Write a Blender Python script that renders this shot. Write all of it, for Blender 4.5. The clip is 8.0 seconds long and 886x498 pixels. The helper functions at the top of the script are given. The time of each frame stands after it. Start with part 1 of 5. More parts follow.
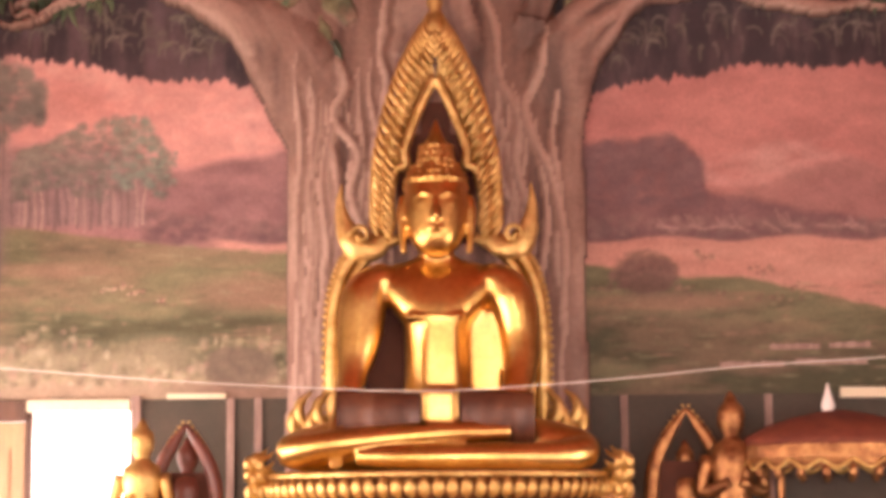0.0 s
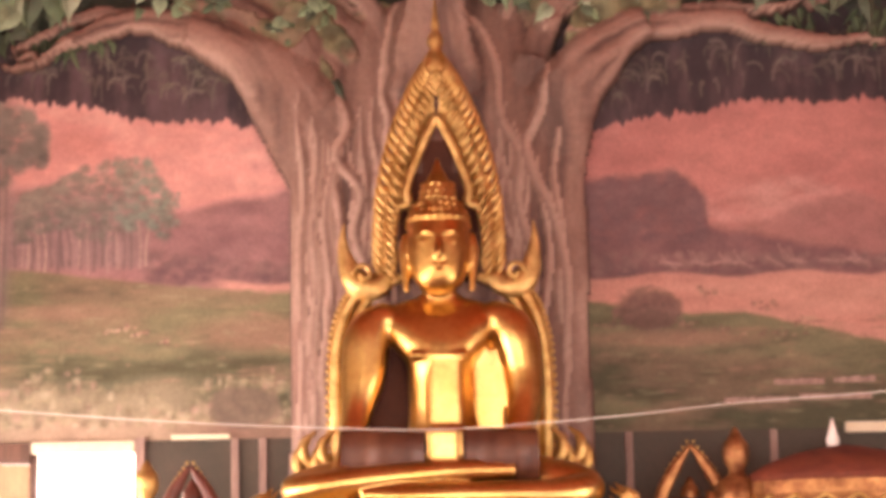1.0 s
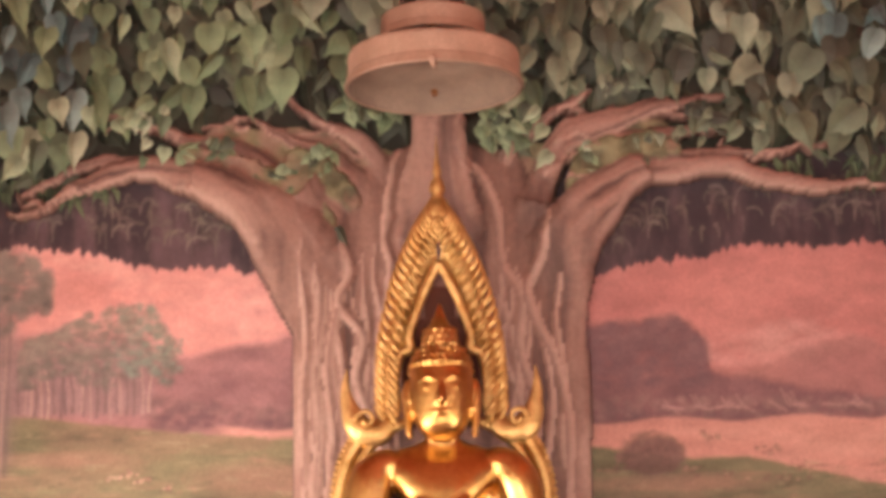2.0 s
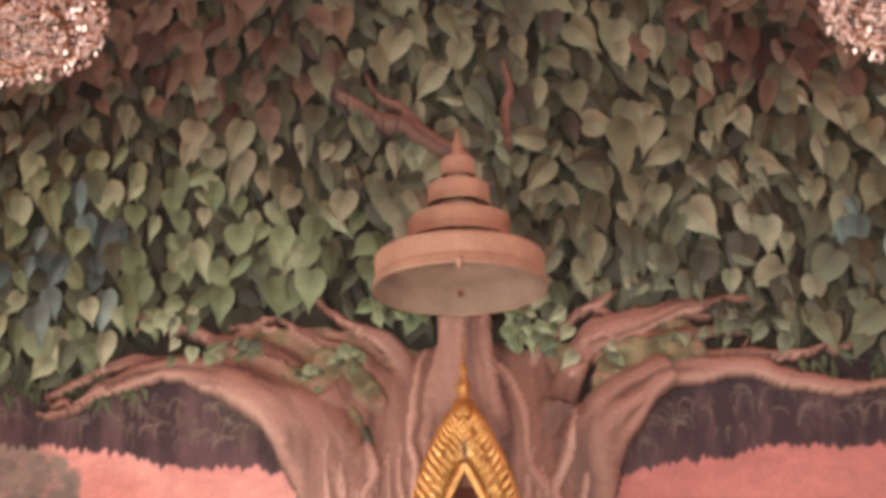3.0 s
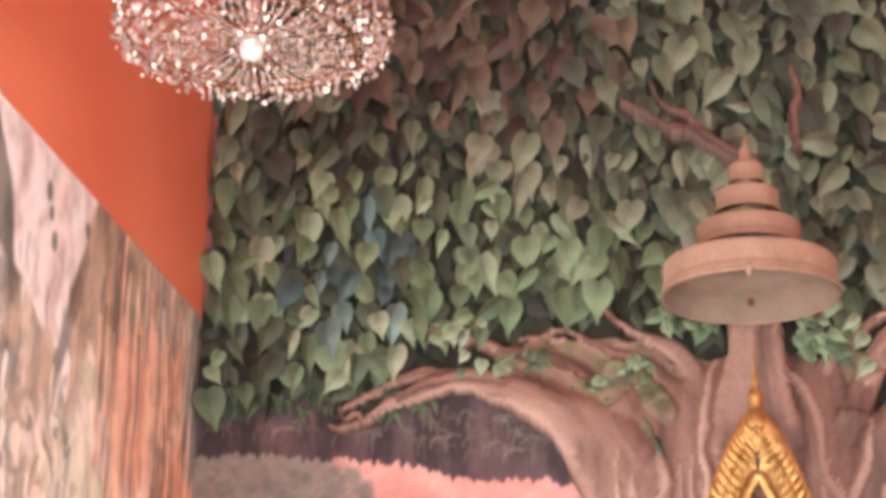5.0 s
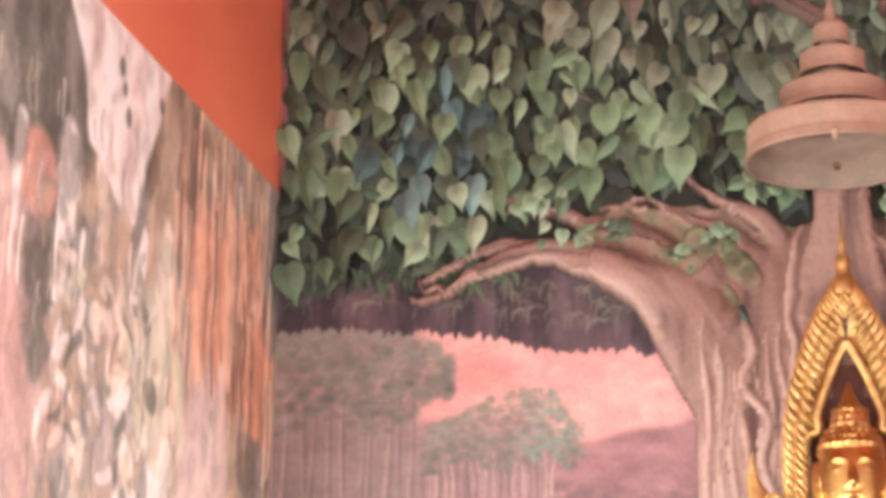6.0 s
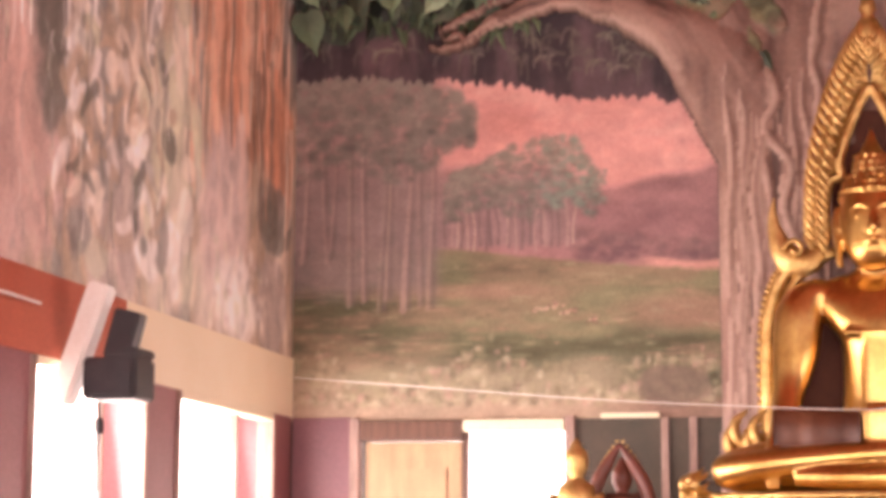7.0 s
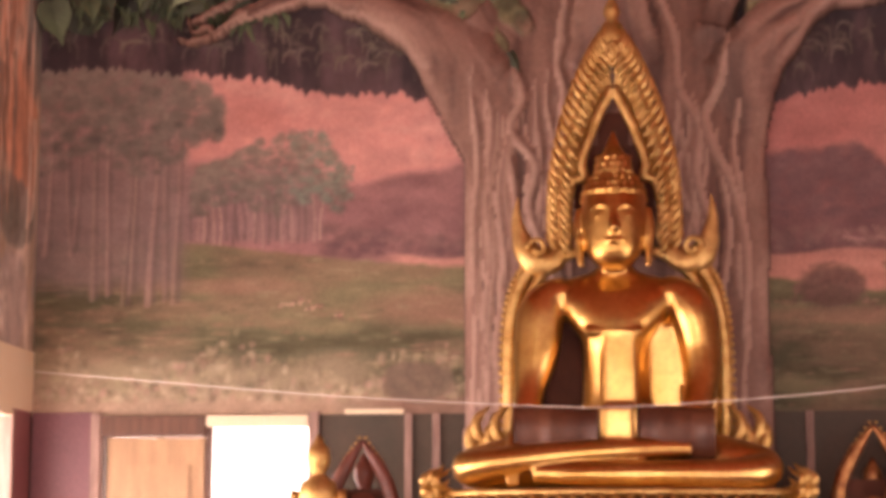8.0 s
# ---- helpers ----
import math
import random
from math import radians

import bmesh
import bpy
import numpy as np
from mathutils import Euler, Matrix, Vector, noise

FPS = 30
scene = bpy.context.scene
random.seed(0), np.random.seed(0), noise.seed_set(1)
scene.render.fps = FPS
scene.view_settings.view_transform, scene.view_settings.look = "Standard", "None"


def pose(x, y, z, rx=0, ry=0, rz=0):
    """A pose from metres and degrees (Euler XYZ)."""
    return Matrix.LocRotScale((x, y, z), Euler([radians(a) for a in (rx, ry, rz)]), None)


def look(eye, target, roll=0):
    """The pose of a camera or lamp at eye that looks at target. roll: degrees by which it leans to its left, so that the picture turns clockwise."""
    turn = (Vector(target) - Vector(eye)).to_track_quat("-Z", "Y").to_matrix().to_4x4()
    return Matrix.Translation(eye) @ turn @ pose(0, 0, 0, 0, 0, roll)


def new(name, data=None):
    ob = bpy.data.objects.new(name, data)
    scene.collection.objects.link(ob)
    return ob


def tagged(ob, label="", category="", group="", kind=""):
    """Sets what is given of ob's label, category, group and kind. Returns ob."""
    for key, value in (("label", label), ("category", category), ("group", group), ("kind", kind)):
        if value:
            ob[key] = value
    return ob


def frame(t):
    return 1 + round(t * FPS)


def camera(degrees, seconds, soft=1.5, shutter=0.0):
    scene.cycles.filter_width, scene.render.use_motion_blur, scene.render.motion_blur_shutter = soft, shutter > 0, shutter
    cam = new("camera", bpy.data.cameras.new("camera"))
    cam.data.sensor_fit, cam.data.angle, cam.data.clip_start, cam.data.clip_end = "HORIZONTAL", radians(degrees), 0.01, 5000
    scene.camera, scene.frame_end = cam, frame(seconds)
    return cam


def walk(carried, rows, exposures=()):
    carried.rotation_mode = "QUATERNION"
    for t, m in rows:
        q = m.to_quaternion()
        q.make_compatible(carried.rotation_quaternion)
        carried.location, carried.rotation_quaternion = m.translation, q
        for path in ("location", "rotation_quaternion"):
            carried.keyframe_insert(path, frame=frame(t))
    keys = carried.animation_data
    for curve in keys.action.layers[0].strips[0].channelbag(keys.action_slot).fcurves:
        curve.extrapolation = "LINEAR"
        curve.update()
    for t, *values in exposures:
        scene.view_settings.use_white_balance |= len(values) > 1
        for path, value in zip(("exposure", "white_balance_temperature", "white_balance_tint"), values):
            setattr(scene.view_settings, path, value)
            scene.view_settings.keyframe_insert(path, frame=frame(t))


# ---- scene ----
# A hand-held camera that turns where it stands, swaying a little: seconds, x, y, z, yaw, pitch, roll.
EYE = 1.63
cam = camera(24.57, 8.0, soft=4.4)
ROWS = [
    (0, -0.009, 0.005, -0.008, 0.03, 8.28, 0.52),
    (0.5, 0.002, 0.008, -0.008, 0.06, 8.64, 0.90),
    (1, 0.017, -0.001, -0.004, 0.30, 9.34, 1.04),
    (1.5, 0.027, -0.057, 0.011, 0.17, 10.99, 0.82),
    (1.7, 0.017, -0.052, 0.012, 0.13, 11.99, 1.11),
    (2.8, 0.035, -0.060, 0.030, 1.06, 17.38, 1.06),
    (3, 0.024, -0.135, 0.021, 1.12, 18.85, 0.98),
    (3.5, -0.000, -0.141, -0.001, 0.95, 20.17, 0.60),
    (4, -0.008, -0.153, -0.006, 3.16, 19.87, 0.12),
    (4.5, -0.025, -0.142, -0.025, 6.34, 19.53, -0.17),
    (4.7, 0.011, -0.107, -0.044, 7.60, 19.71, -0.39),
    (5.8, -0.018, 0.069, -0.003, 11.06, 17.01, -0.82),
    (6, -0.039, 0.115, 0.002, 11.41, 15.90, -0.40),
    (6.5, -0.050, 0.128, 0.008, 11.98, 11.74, -0.25),
    (7, 0.016, 0.172, -0.000, 12.33, 8.86, -0.21),
    (7.5, -0.028, 0.188, -0.009, 9.95, 8.43, -0.29),
    (8, 0.113, 0.185, 0.043, 5.56, 8.58, 0.05),
]
EXPOSURES = [(0.0, -0.02, 7100, 20), (1.5, 0.05, 6900, 17), (3.0, 0.25, 6300, 9), (3.5, 0.32, 5800, 3), (4.5, 0.5, 5700, 1), (6.0, 0.62, 5500, -1), (6.5, 0.32, 5800, 7), (7.0, -0.12, 6400, 17), (7.5, -0.32, 6900, 21), (8.0, -0.56, 7200, 27)]
walk(cam, [(t, pose(x, y, EYE + z, 90 + pitch, roll, yaw)) for t, x, y, z, yaw, pitch, roll in ROWS], EXPOSURES)

# ---- world and light ----
world = bpy.data.worlds.new("world")
scene.world = world
world.use_nodes = True
wn = world.node_tree.nodes
sky_tex = wn.new("ShaderNodeTexSky")
sky_tex.sky_type, sky_tex.sun_disc = "NISHITA", False
sky_tex.sun_elevation, sky_tex.sun_rotation = radians(48), radians(150)
world.node_tree.links.new(sky_tex.outputs[0], wn["Background"].inputs[0])
wn["Background"].inputs[1].default_value = 0.1

sun = new("sun", bpy.data.lights.new("sun", "SUN"))
sun.data.energy, sun.data.angle, sun.data.color = 3.0, radians(0.5), (1, 0.93, 0.82)
sun.matrix_world = look((20, -30, 40), (0, 0, 0))

XL, XR, YB, YF, ZT = -4.11, 4.05, 14.0, -4.0, 9.6   # inner faces of the hall
AX = -0.04                                          # the statue's axis
HEAD = 2.66                                         # heads of doors and windows


def area(name, at, target, w, h, watts, colour):
    lamp = new(name, bpy.data.lights.new(name, "AREA"))
    lamp.data.shape, lamp.data.size, lamp.data.size_y = "RECTANGLE", w, h
    lamp.data.energy, lamp.data.color = watts, colour
    lamp.matrix_world = look(at, target)
    return lamp


DAY = (1.0, 0.88, 0.79)
# daylight in the openings
WINDOWS = [(11.62, 13.58), (9.5, 11.12), (6.3, 8.2), (3.4, 5.4), (0.5, 2.5)]
for n, (a, b) in enumerate(WINDOWS):
    area("window_daylight", (XL - 0.12, (a + b) / 2, 1.75), (0, (a + b) / 2, 2.4), b - a - 0.2, 1.7, 100 if n == 0 else 175, DAY)
    if n > 0:
        area("window_daylight", (XR + 0.12, (a + b) / 2, 1.75), (0, (a + b) / 2, 2.4), b - a - 0.2, 1.7, 115, DAY)
area("door_daylight", (-2.5, YB + 0.2, 1.3), (-2.5, 0, 1.3), 0.6, 2.3, 35, DAY)
for x in (-2.3, 0.0, 2.3):
    area("front_door_daylight", (x, YF - 0.12, 2.0), (x * 0.5, 14, 4.2), 1.5, 3.6, 330, DAY)


# ---- materials ----
def mat(name, ramp, scale=6.0, stretch=(1, 1, 1), rough=0.6, metal=0.0, bump=0.15, fine=60.0, vary="", where="Object", warp=0.0, detail=6.0):
    """A painted or cast surface: a ramp of colours over coarse noise, grain over fine noise, optional change from piece to piece."""
    m = bpy.data.materials.new(name)
    m.use_nodes = True
    n, l = m.node_tree.nodes, m.node_tree.links
    b = n["Principled BSDF"]
    if where == "World":
        co = n.new("ShaderNodeNewGeometry").outputs["Position"]
    else:
        co = n.new("ShaderNodeTexCoord").outputs["Object"]
    mp = n.new("ShaderNodeMapping")
    mp.inputs["Scale"].default_value = stretch
    l.new(co, mp.inputs["Vector"])
    big = n.new("ShaderNodeTexNoise")
    big.inputs["Scale"].default_value, big.inputs["Detail"].default_value = scale, detail
    big.inputs["Distortion"].default_value = warp
    l.new(mp.outputs[0], big.inputs["Vector"])
    cr = n.new("ShaderNodeValToRGB")
    while len(cr.color_ramp.elements) < len(ramp):
        cr.color_ramp.elements.new(0.5)
    for e, (p, c) in zip(cr.color_ramp.elements, ramp):
        e.position, e.color = p, (*c, 1)
    fac = big.outputs[0]
    if vary:
        if vary == "object":
            rnd = n.new("ShaderNodeObjectInfo").outputs["Random"]
        else:
            rnd = n.new("ShaderNodeNewGeometry").outputs["Random Per Island"]
        mx = n.new("ShaderNodeMix")
        mx.inputs["Factor"].default_value = 0.5
        l.new(fac, mx.inputs["A"])
        l.new(rnd, mx.inputs["B"])
        fac = mx.outputs["Result"]
    l.new(fac, cr.inputs[0])
    small = n.new("ShaderNodeTexNoise")
    small.inputs["Scale"].default_value, small.inputs["Detail"].default_value = fine, 4
    l.new(mp.outputs[0], small.inputs["Vector"])
    grain = n.new("ShaderNodeMix")
    grain.data_type, grain.blend_type = "RGBA", "OVERLAY"
    grain.inputs["Factor"].default_value = 0.35
    l.new(cr.outputs[0], grain.inputs["A"])
    l.new(small.outputs[0], grain.inputs["B"])
    l.new(grain.outputs["Result"], b.inputs["Base Color"])
    b.inputs["Roughness"].default_value, b.inputs["Metallic"].default_value = rough, metal
    bm_ = n.new("ShaderNodeBump")
    bm_.inputs["Strength"].default_value, bm_.inputs["Distance"].default_value = bump, 0.01
    l.new(small.outputs[0], bm_.inputs["Height"])
    l.new(bm_.outputs[0], b.inputs["Normal"])
    return m


def glow(name, colour, strength):
    m = bpy.data.materials.new(name)
    m.use_nodes = True
    b = m.node_tree.nodes["Principled BSDF"]
    b.inputs["Base Color"].default_value = (*colour, 1)
    b.inputs["Emission Color"].default_value, b.inputs["Emission Strength"].default_value = (*colour, 1), strength
    return m


M_GOLD = mat("polished_gold", [(0.3, (0.52, 0.295, 0.085)), (0.7, (0.70, 0.45, 0.17))], 3, rough=0.3, metal=1.0, bump=0.03, fine=25)
M_GILT = mat("gilded_carving", [(0.3, (0.46, 0.27, 0.085)), (0.7, (0.78, 0.55, 0.23))], 9, rough=0.5, metal=1.0, bump=0.25, fine=40)
M_OLDGILT = mat("dull_gilding", [(0.3, (0.16, 0.055, 0.022)), (0.7, (0.46, 0.23, 0.095))], 12, rough=0.45, metal=0.85, bump=0.3, fine=50)
M_MEADOW = mat("painted_meadow", [(0.25, (0.14, 0.125, 0.075)), (0.45, (0.215, 0.178, 0.11)), (0.6, (0.30, 0.235, 0.155)), (0.82, (0.44, 0.28, 0.205))], 1.3, (0.55, 1, 2.6), 0.75, bump=0.06, warp=0.6)
M_STEM = mat("painted_stems", [(0.3, (0.25, 0.16, 0.14)), (0.7, (0.46, 0.32, 0.27))], 6, (4, 1, 0.6), 0.75, bump=0.05)
M_UNDER = mat("painted_leaf_shade", [(0.3, (0.018, 0.02, 0.014)), (0.7, (0.055, 0.05, 0.034))], 4, rough=0.75, bump=0.1)
LEAFRAMP = [(0.26, (0.055, 0.066, 0.05)), (0.40, (0.095, 0.125, 0.082)), (0.52, (0.145, 0.19, 0.12)), (0.66, (0.215, 0.265, 0.175)), (0.85, (0.30, 0.345, 0.255))]
REDRAMP = [(0.26, (0.045, 0.032, 0.03)), (0.45, (0.10, 0.078, 0.06)), (0.7, (0.165, 0.14, 0.10)), (0.85, (0.22, 0.20, 0.145))]
TEALRAMP = [(0.26, (0.05, 0.09, 0.09)), (0.5, (0.12, 0.215, 0.205)), (0.8, (0.23, 0.35, 0.32))]
M_LEAFRED = mat("painted_rust_leaf", REDRAMP, 0.8, rough=0.65, bump=0.1, vary="island", where="World")
M_LEAFSHADED = mat("painted_shaded_leaf", [(0.26, (0.022, 0.026, 0.02)), (0.5, (0.06, 0.08, 0.052)), (0.8, (0.12, 0.14, 0.092))], 0.8, rough=0.65, bump=0.1, vary="island", where="World")
M_LEAFTEAL = mat("painted_teal_leaf", TEALRAMP, 0.8, rough=0.65, bump=0.1, vary="island", where="World")
FRESHRAMP = [(0.26, (0.075, 0.10, 0.065)), (0.42, (0.135, 0.205, 0.11)), (0.56, (0.20, 0.29, 0.16)), (0.7, (0.285, 0.375, 0.235)), (0.85, (0.38, 0.44, 0.32))]
M_LEAF = mat("painted_leaf", FRESHRAMP, 0.8, rough=0.65, bump=0.1, vary="object", where="World")
M_LEAVES = mat("painted_leaf_mass", LEAFRAMP, 0.8, rough=0.65, bump=0.1, vary="island", where="World")
M_ORANGE = mat("orange_wall_paint", [(0.3, (0.76, 0.20, 0.11)), (0.7, (0.84, 0.26, 0.14))], 0.7, rough=0.45, bump=0.03)
M_ORANGEDARK = mat("brick_orange_paint", [(0.3, (0.42, 0.10, 0.055)), (0.7, (0.56, 0.16, 0.09))], 1.2, rough=0.5, bump=0.05)
M_PINK = mat("mauve_wall_paint", [(0.3, (0.26, 0.105, 0.115)), (0.7, (0.34, 0.15, 0.155))], 1.2, rough=0.5, bump=0.04)
M_PIER = mat("mauve_pier_paint", [(0.3, (0.19, 0.08, 0.095)), (0.7, (0.25, 0.11, 0.125))], 1.2, rough=0.5, bump=0.04)
M_CREAM = mat("cream_and_lit_plaster", [(0.3, (0.86, 0.74, 0.52)), (0.7, (0.92, 0.83, 0.63))], 1.2, rough=0.5, bump=0.04)
M_GREYGREEN = mat("grey_green_dado", [(0.3, (0.05, 0.042, 0.028)), (0.7, (0.09, 0.066, 0.045))], 2, rough=0.6, bump=0.06)
M_WOOD = mat("dark_wood", [(0.3, (0.08, 0.035, 0.02)), (0.7, (0.17, 0.075, 0.045))], 4, (6, 6, 0.6), 0.4, bump=0.1)
M_BEIGE = mat("varnished_door", [(0.3, (0.42, 0.26, 0.14)), (0.7, (0.54, 0.35, 0.19))], 3, (6, 6, 0.6), 0.35, bump=0.06)
M_FLOOR = mat("dark_red_carpet", [(0.3, (0.11, 0.024, 0.016)), (0.7, (0.17, 0.042, 0.026))], 2, rough=0.7, bump=0.1)
M_CEIL = mat("red_ceiling", [(0.3, (0.36, 0.07, 0.045)), (0.7, (0.46, 0.12, 0.07))], 2, rough=0.5, bump=0.05)
M_RED = mat("red_cloth", [(0.3, (0.11, 0.02, 0.009)), (0.7, (0.20, 0.045, 0.018))], 6, rough=0.8, bump=0.2)
M_MAROON = mat("maroon_lacquer", [(0.3, (0.11, 0.03, 0.02)), (0.7, (0.19, 0.055, 0.036))], 5, rough=0.4, bump=0.05)
M_SHADOWRED = mat("shadowed_red_lacquer", [(0.3, (0.05, 0.014, 0.008)), (0.7, (0.085, 0.026, 0.014))], 5, rough=0.95, bump=0.05)
M_LAPDARK = mat("maroon_lap_dark", [(0.3, (0.06, 0.016, 0.007)), (0.7, (0.12, 0.038, 0.015))], 5, (1, 1, 1), 0.5, bump=0.1)
M_BLACK = mat("black_plastic", [(0.3, (0.02, 0.016, 0.02)), (0.7, (0.04, 0.03, 0.035))], 8, rough=0.45, bump=0.1)
M_WHITE = mat("white_plastic", [(0.3, (0.74, 0.66, 0.62)), (0.7, (0.82, 0.76, 0.72))], 3, rough=0.4, bump=0.03)
M_STEEL = mat("steel_tube", [(0.3, (0.35, 0.33, 0.33)), (0.7, (0.5, 0.48, 0.48))], 8, rough=0.3, metal=1.0, bump=0.02)
M_STRING = mat("cotton_string", [(0.3, (0.75, 0.68, 0.6)), (0.7, (0.85, 0.8, 0.74))], 30, rough=0.8, bump=0.1)
M_PARASOL = mat("parasol_cloth", [(0.3, (0.33, 0.215, 0.15)), (0.7, (0.45, 0.31, 0.225))], 5, rough=0.6, bump=0.08)
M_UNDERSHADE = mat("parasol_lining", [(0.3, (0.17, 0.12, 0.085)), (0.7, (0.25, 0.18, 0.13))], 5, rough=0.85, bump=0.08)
M_DAY = glow("daylight_outside", (1.0, 0.86, 0.80), 5.0)
M_CLIFF = mat("painted_cliff", [(0.26, (0.17, 0.16, 0.14)), (0.37, (0.36, 0.33, 0.28)), (0.45, (0.62, 0.53, 0.48)), (0.51, (0.44, 0.45, 0.35)), (0.58, (0.74, 0.67, 0.61)), (0.70, (0.92, 0.88, 0.84))], 1.7, (1, 1.25, 0.85), 0.7, bump=0.06, warp=4.0, detail=10)
M_SPRIG = mat("painted_sprig", [(0.3, (0.045, 0.068, 0.04)), (0.7, (0.13, 0.18, 0.10))], 3, rough=0.7, bump=0.05, vary="island", where="World")


# ---- mesh helpers ----
def link(name, bm, material, parent=None, smooth=False, label=""):
    me = bpy.data.meshes.new(name)
    bm.normal_update()
    bm.to_mesh(me)
    bm.free()
    if smooth:
        me.polygons.foreach_set("use_smooth", [True] * len(me.polygons))
    if material:
        me.materials.append(material)
    ob = new(name, me)
    if parent:
        ob.parent = parent
    if label:
        ob["label"] = label
    return ob


def part(name, bm, material, parent, label="", smooth=False):
    return link(name, bm, material, parent, smooth, label)


def thing(name, label, category, group="", kind="", at=(0, 0, 0)):
    ob = new(name)
    ob.location = at
    return tagged(ob, label, category, group, kind)


def box(bm, x0, x1, y0, y1, z0, z1, bevel=0.0):
    r = bmesh.ops.create_cube(bm, size=1, matrix=Matrix.LocRotScale(((x0 + x1) / 2, (y0 + y1) / 2, (z0 + z1) / 2), None, (x1 - x0, y1 - y0, z1 - z0)))
    if bevel:
        es = {e for v in r["verts"] for e in v.link_edges}
        bmesh.ops.bevel(bm, geom=list(es), offset=bevel, segments=2, affect="EDGES")
    return bm


def boxed(*a, bevel=0.0):
    return box(bmesh.new(), *a, bevel=bevel)


def spline(pts, steps=8):
    """Catmull-Rom through points of any dimension."""
    p = [np.array(q, float) for q in pts]
    p = [2 * p[0] - p[1]] + p + [2 * p[-1] - p[-2]]
    out = []
    for i in range(1, len(p) - 2):
        for s in range(steps):
            t = s / steps
            out.append(0.5 * (2 * p[i] + (p[i + 1] - p[i - 1]) * t + (2 * p[i - 1] - 5 * p[i] + 4 * p[i + 1] - p[i + 2]) * t * t
                              + (3 * p[i] - p[i - 1] - 3 * p[i + 1] + p[i + 2]) * t ** 3))
    return out + [p[-2]]


def tube(bm, pts, sides=10, flat=1.0, steps=6, wobble=0.0):
    """A tube along (x, y, z, radius); flat squeezes it front to back."""
    path = spline(pts, steps)
    rings = []
    for i, q in enumerate(path):
        a, b = path[max(i - 1, 0)][:3], path[min(i + 1, len(path) - 1)][:3]
        d = Vector(b - a).normalized()
        side = d.cross(Vector((0, 1, 0)))
        if side.length < 1e-3:
            side = d.cross(Vector((1, 0, 0)))
        side.normalize()
        deep = d.cross(side).normalized()
        ring = []
        for k in range(sides):
            an = 2 * math.pi * k / sides
            r = max(q[3], 1e-4)
            if wobble:
                r *= 1 + wobble * math.sin(3 * an + i * 0.25) + wobble * noise.noise((k * 1.7, i * 0.3, q[0] * 3))
            ring.append(bm.verts.new(Vector(q[:3]) + side * (math.cos(an) * r) + deep * (math.sin(an) * r * flat)))
        rings.append(ring)
    for r0, r1 in zip(rings, rings[1:]):
        for k in range(sides):
            bm.faces.new((r0[k], r0[(k + 1) % sides], r1[(k + 1) % sides], r1[k]))
    bm.faces.new(rings[0][::-1])
    bm.faces.new(rings[-1])
    return bm


def lathe(bm, profile, at=(0, 0, 0), sides=32, sx=1.0, sy=1.0, ring=False):
    """A turned form: profile of (radius, z)."""
    rings = []
    for r, z in profile:
        rings.append([bm.verts.new((at[0] + sx * r * math.cos(2 * math.pi * k / sides), at[1] + sy * r * math.sin(2 * math.pi * k / sides), at[2] + z)) for k in range(sides)])
    for r0, r1 in zip(rings, rings[1:]):
        for k in range(sides):
            bm.faces.new((r0[k], r0[(k + 1) % sides], r1[(k + 1) % sides], r1[k]))
    if ring:
        for k in range(sides):
            bm.faces.new((rings[-1][k], rings[-1][(k + 1) % sides], rings[0][(k + 1) % sides], rings[0][k]))
        return bm
    bm.faces.new(rings[0][::-1])
    bm.faces.new(rings[-1])
    return bm


def ball(bm, c, r, scale=(1, 1, 1), seg=16):
    bmesh.ops.create_uvsphere(bm, u_segments=seg, v_segments=max(seg // 2, 4), radius=r, matrix=Matrix.LocRotScale(c, None, scale))
    return bm


def rag(x, size, freq, seed):
    return size * (noise.noise((x * freq, seed, 0.3)) + 0.6 * noise.noise((x * freq * 3.1, seed, 7.7)))


def band(x0, x1, low, high, y, n=80):
    """A painted area on the end wall between two edges low(x) and high(x), 4 mm thick."""
    bm = bmesh.new()
    cols = []
    for i in range(n + 1):
        x = x0 + (x1 - x0) * i / n
        a, b = low(x), high(x)
        if b < a + 0.004:
            b = a + 0.004
        cols.append((bm.verts.new((x, y, a)), bm.verts.new((x, y, (a + b) / 2)), bm.verts.new((x, y, b))))
    for c, d in zip(cols, cols[1:]):
        for k in (0, 1):
            bm.faces.new((c[k], d[k], d[k + 1], c[k + 1]))
    return bm


def side_band(y0, y1, low, high, x, n=60):
    bm = band(y0, y1, low, high, 0, n)
    for v in bm.verts:
        v.co = (x, v.co.x, v.co.z)
    return bm


# ---- the hall ----
T = 0.3


def wall_with_holes(name, axis, face, a0, a1, z1, holes, material, outward):
    """A wall along one axis with openings (start, end, sill, head), in piers, sills and lintels that butt."""
    bm = bmesh.new()

    def put(p, q, lo, hi):
        if q - p > 1e-4 and hi - lo > 1e-4:
            f0, f1 = sorted((face, face + outward * T))
            if axis == "x":
                box(bm, p, q, f0, f1, lo, hi)
            else:
                box(bm, f0, f1, p, q, lo, hi)
    at = a0
    for s, e, lo, hi in sorted(holes):
        put(at, s, 0, z1)
        put(s, e, 0, lo)
        put(s, e, hi, z1)
        at = e
    put(at, a1, 0, z1)
    return tagged(link(name, bm, material), kind="structure")


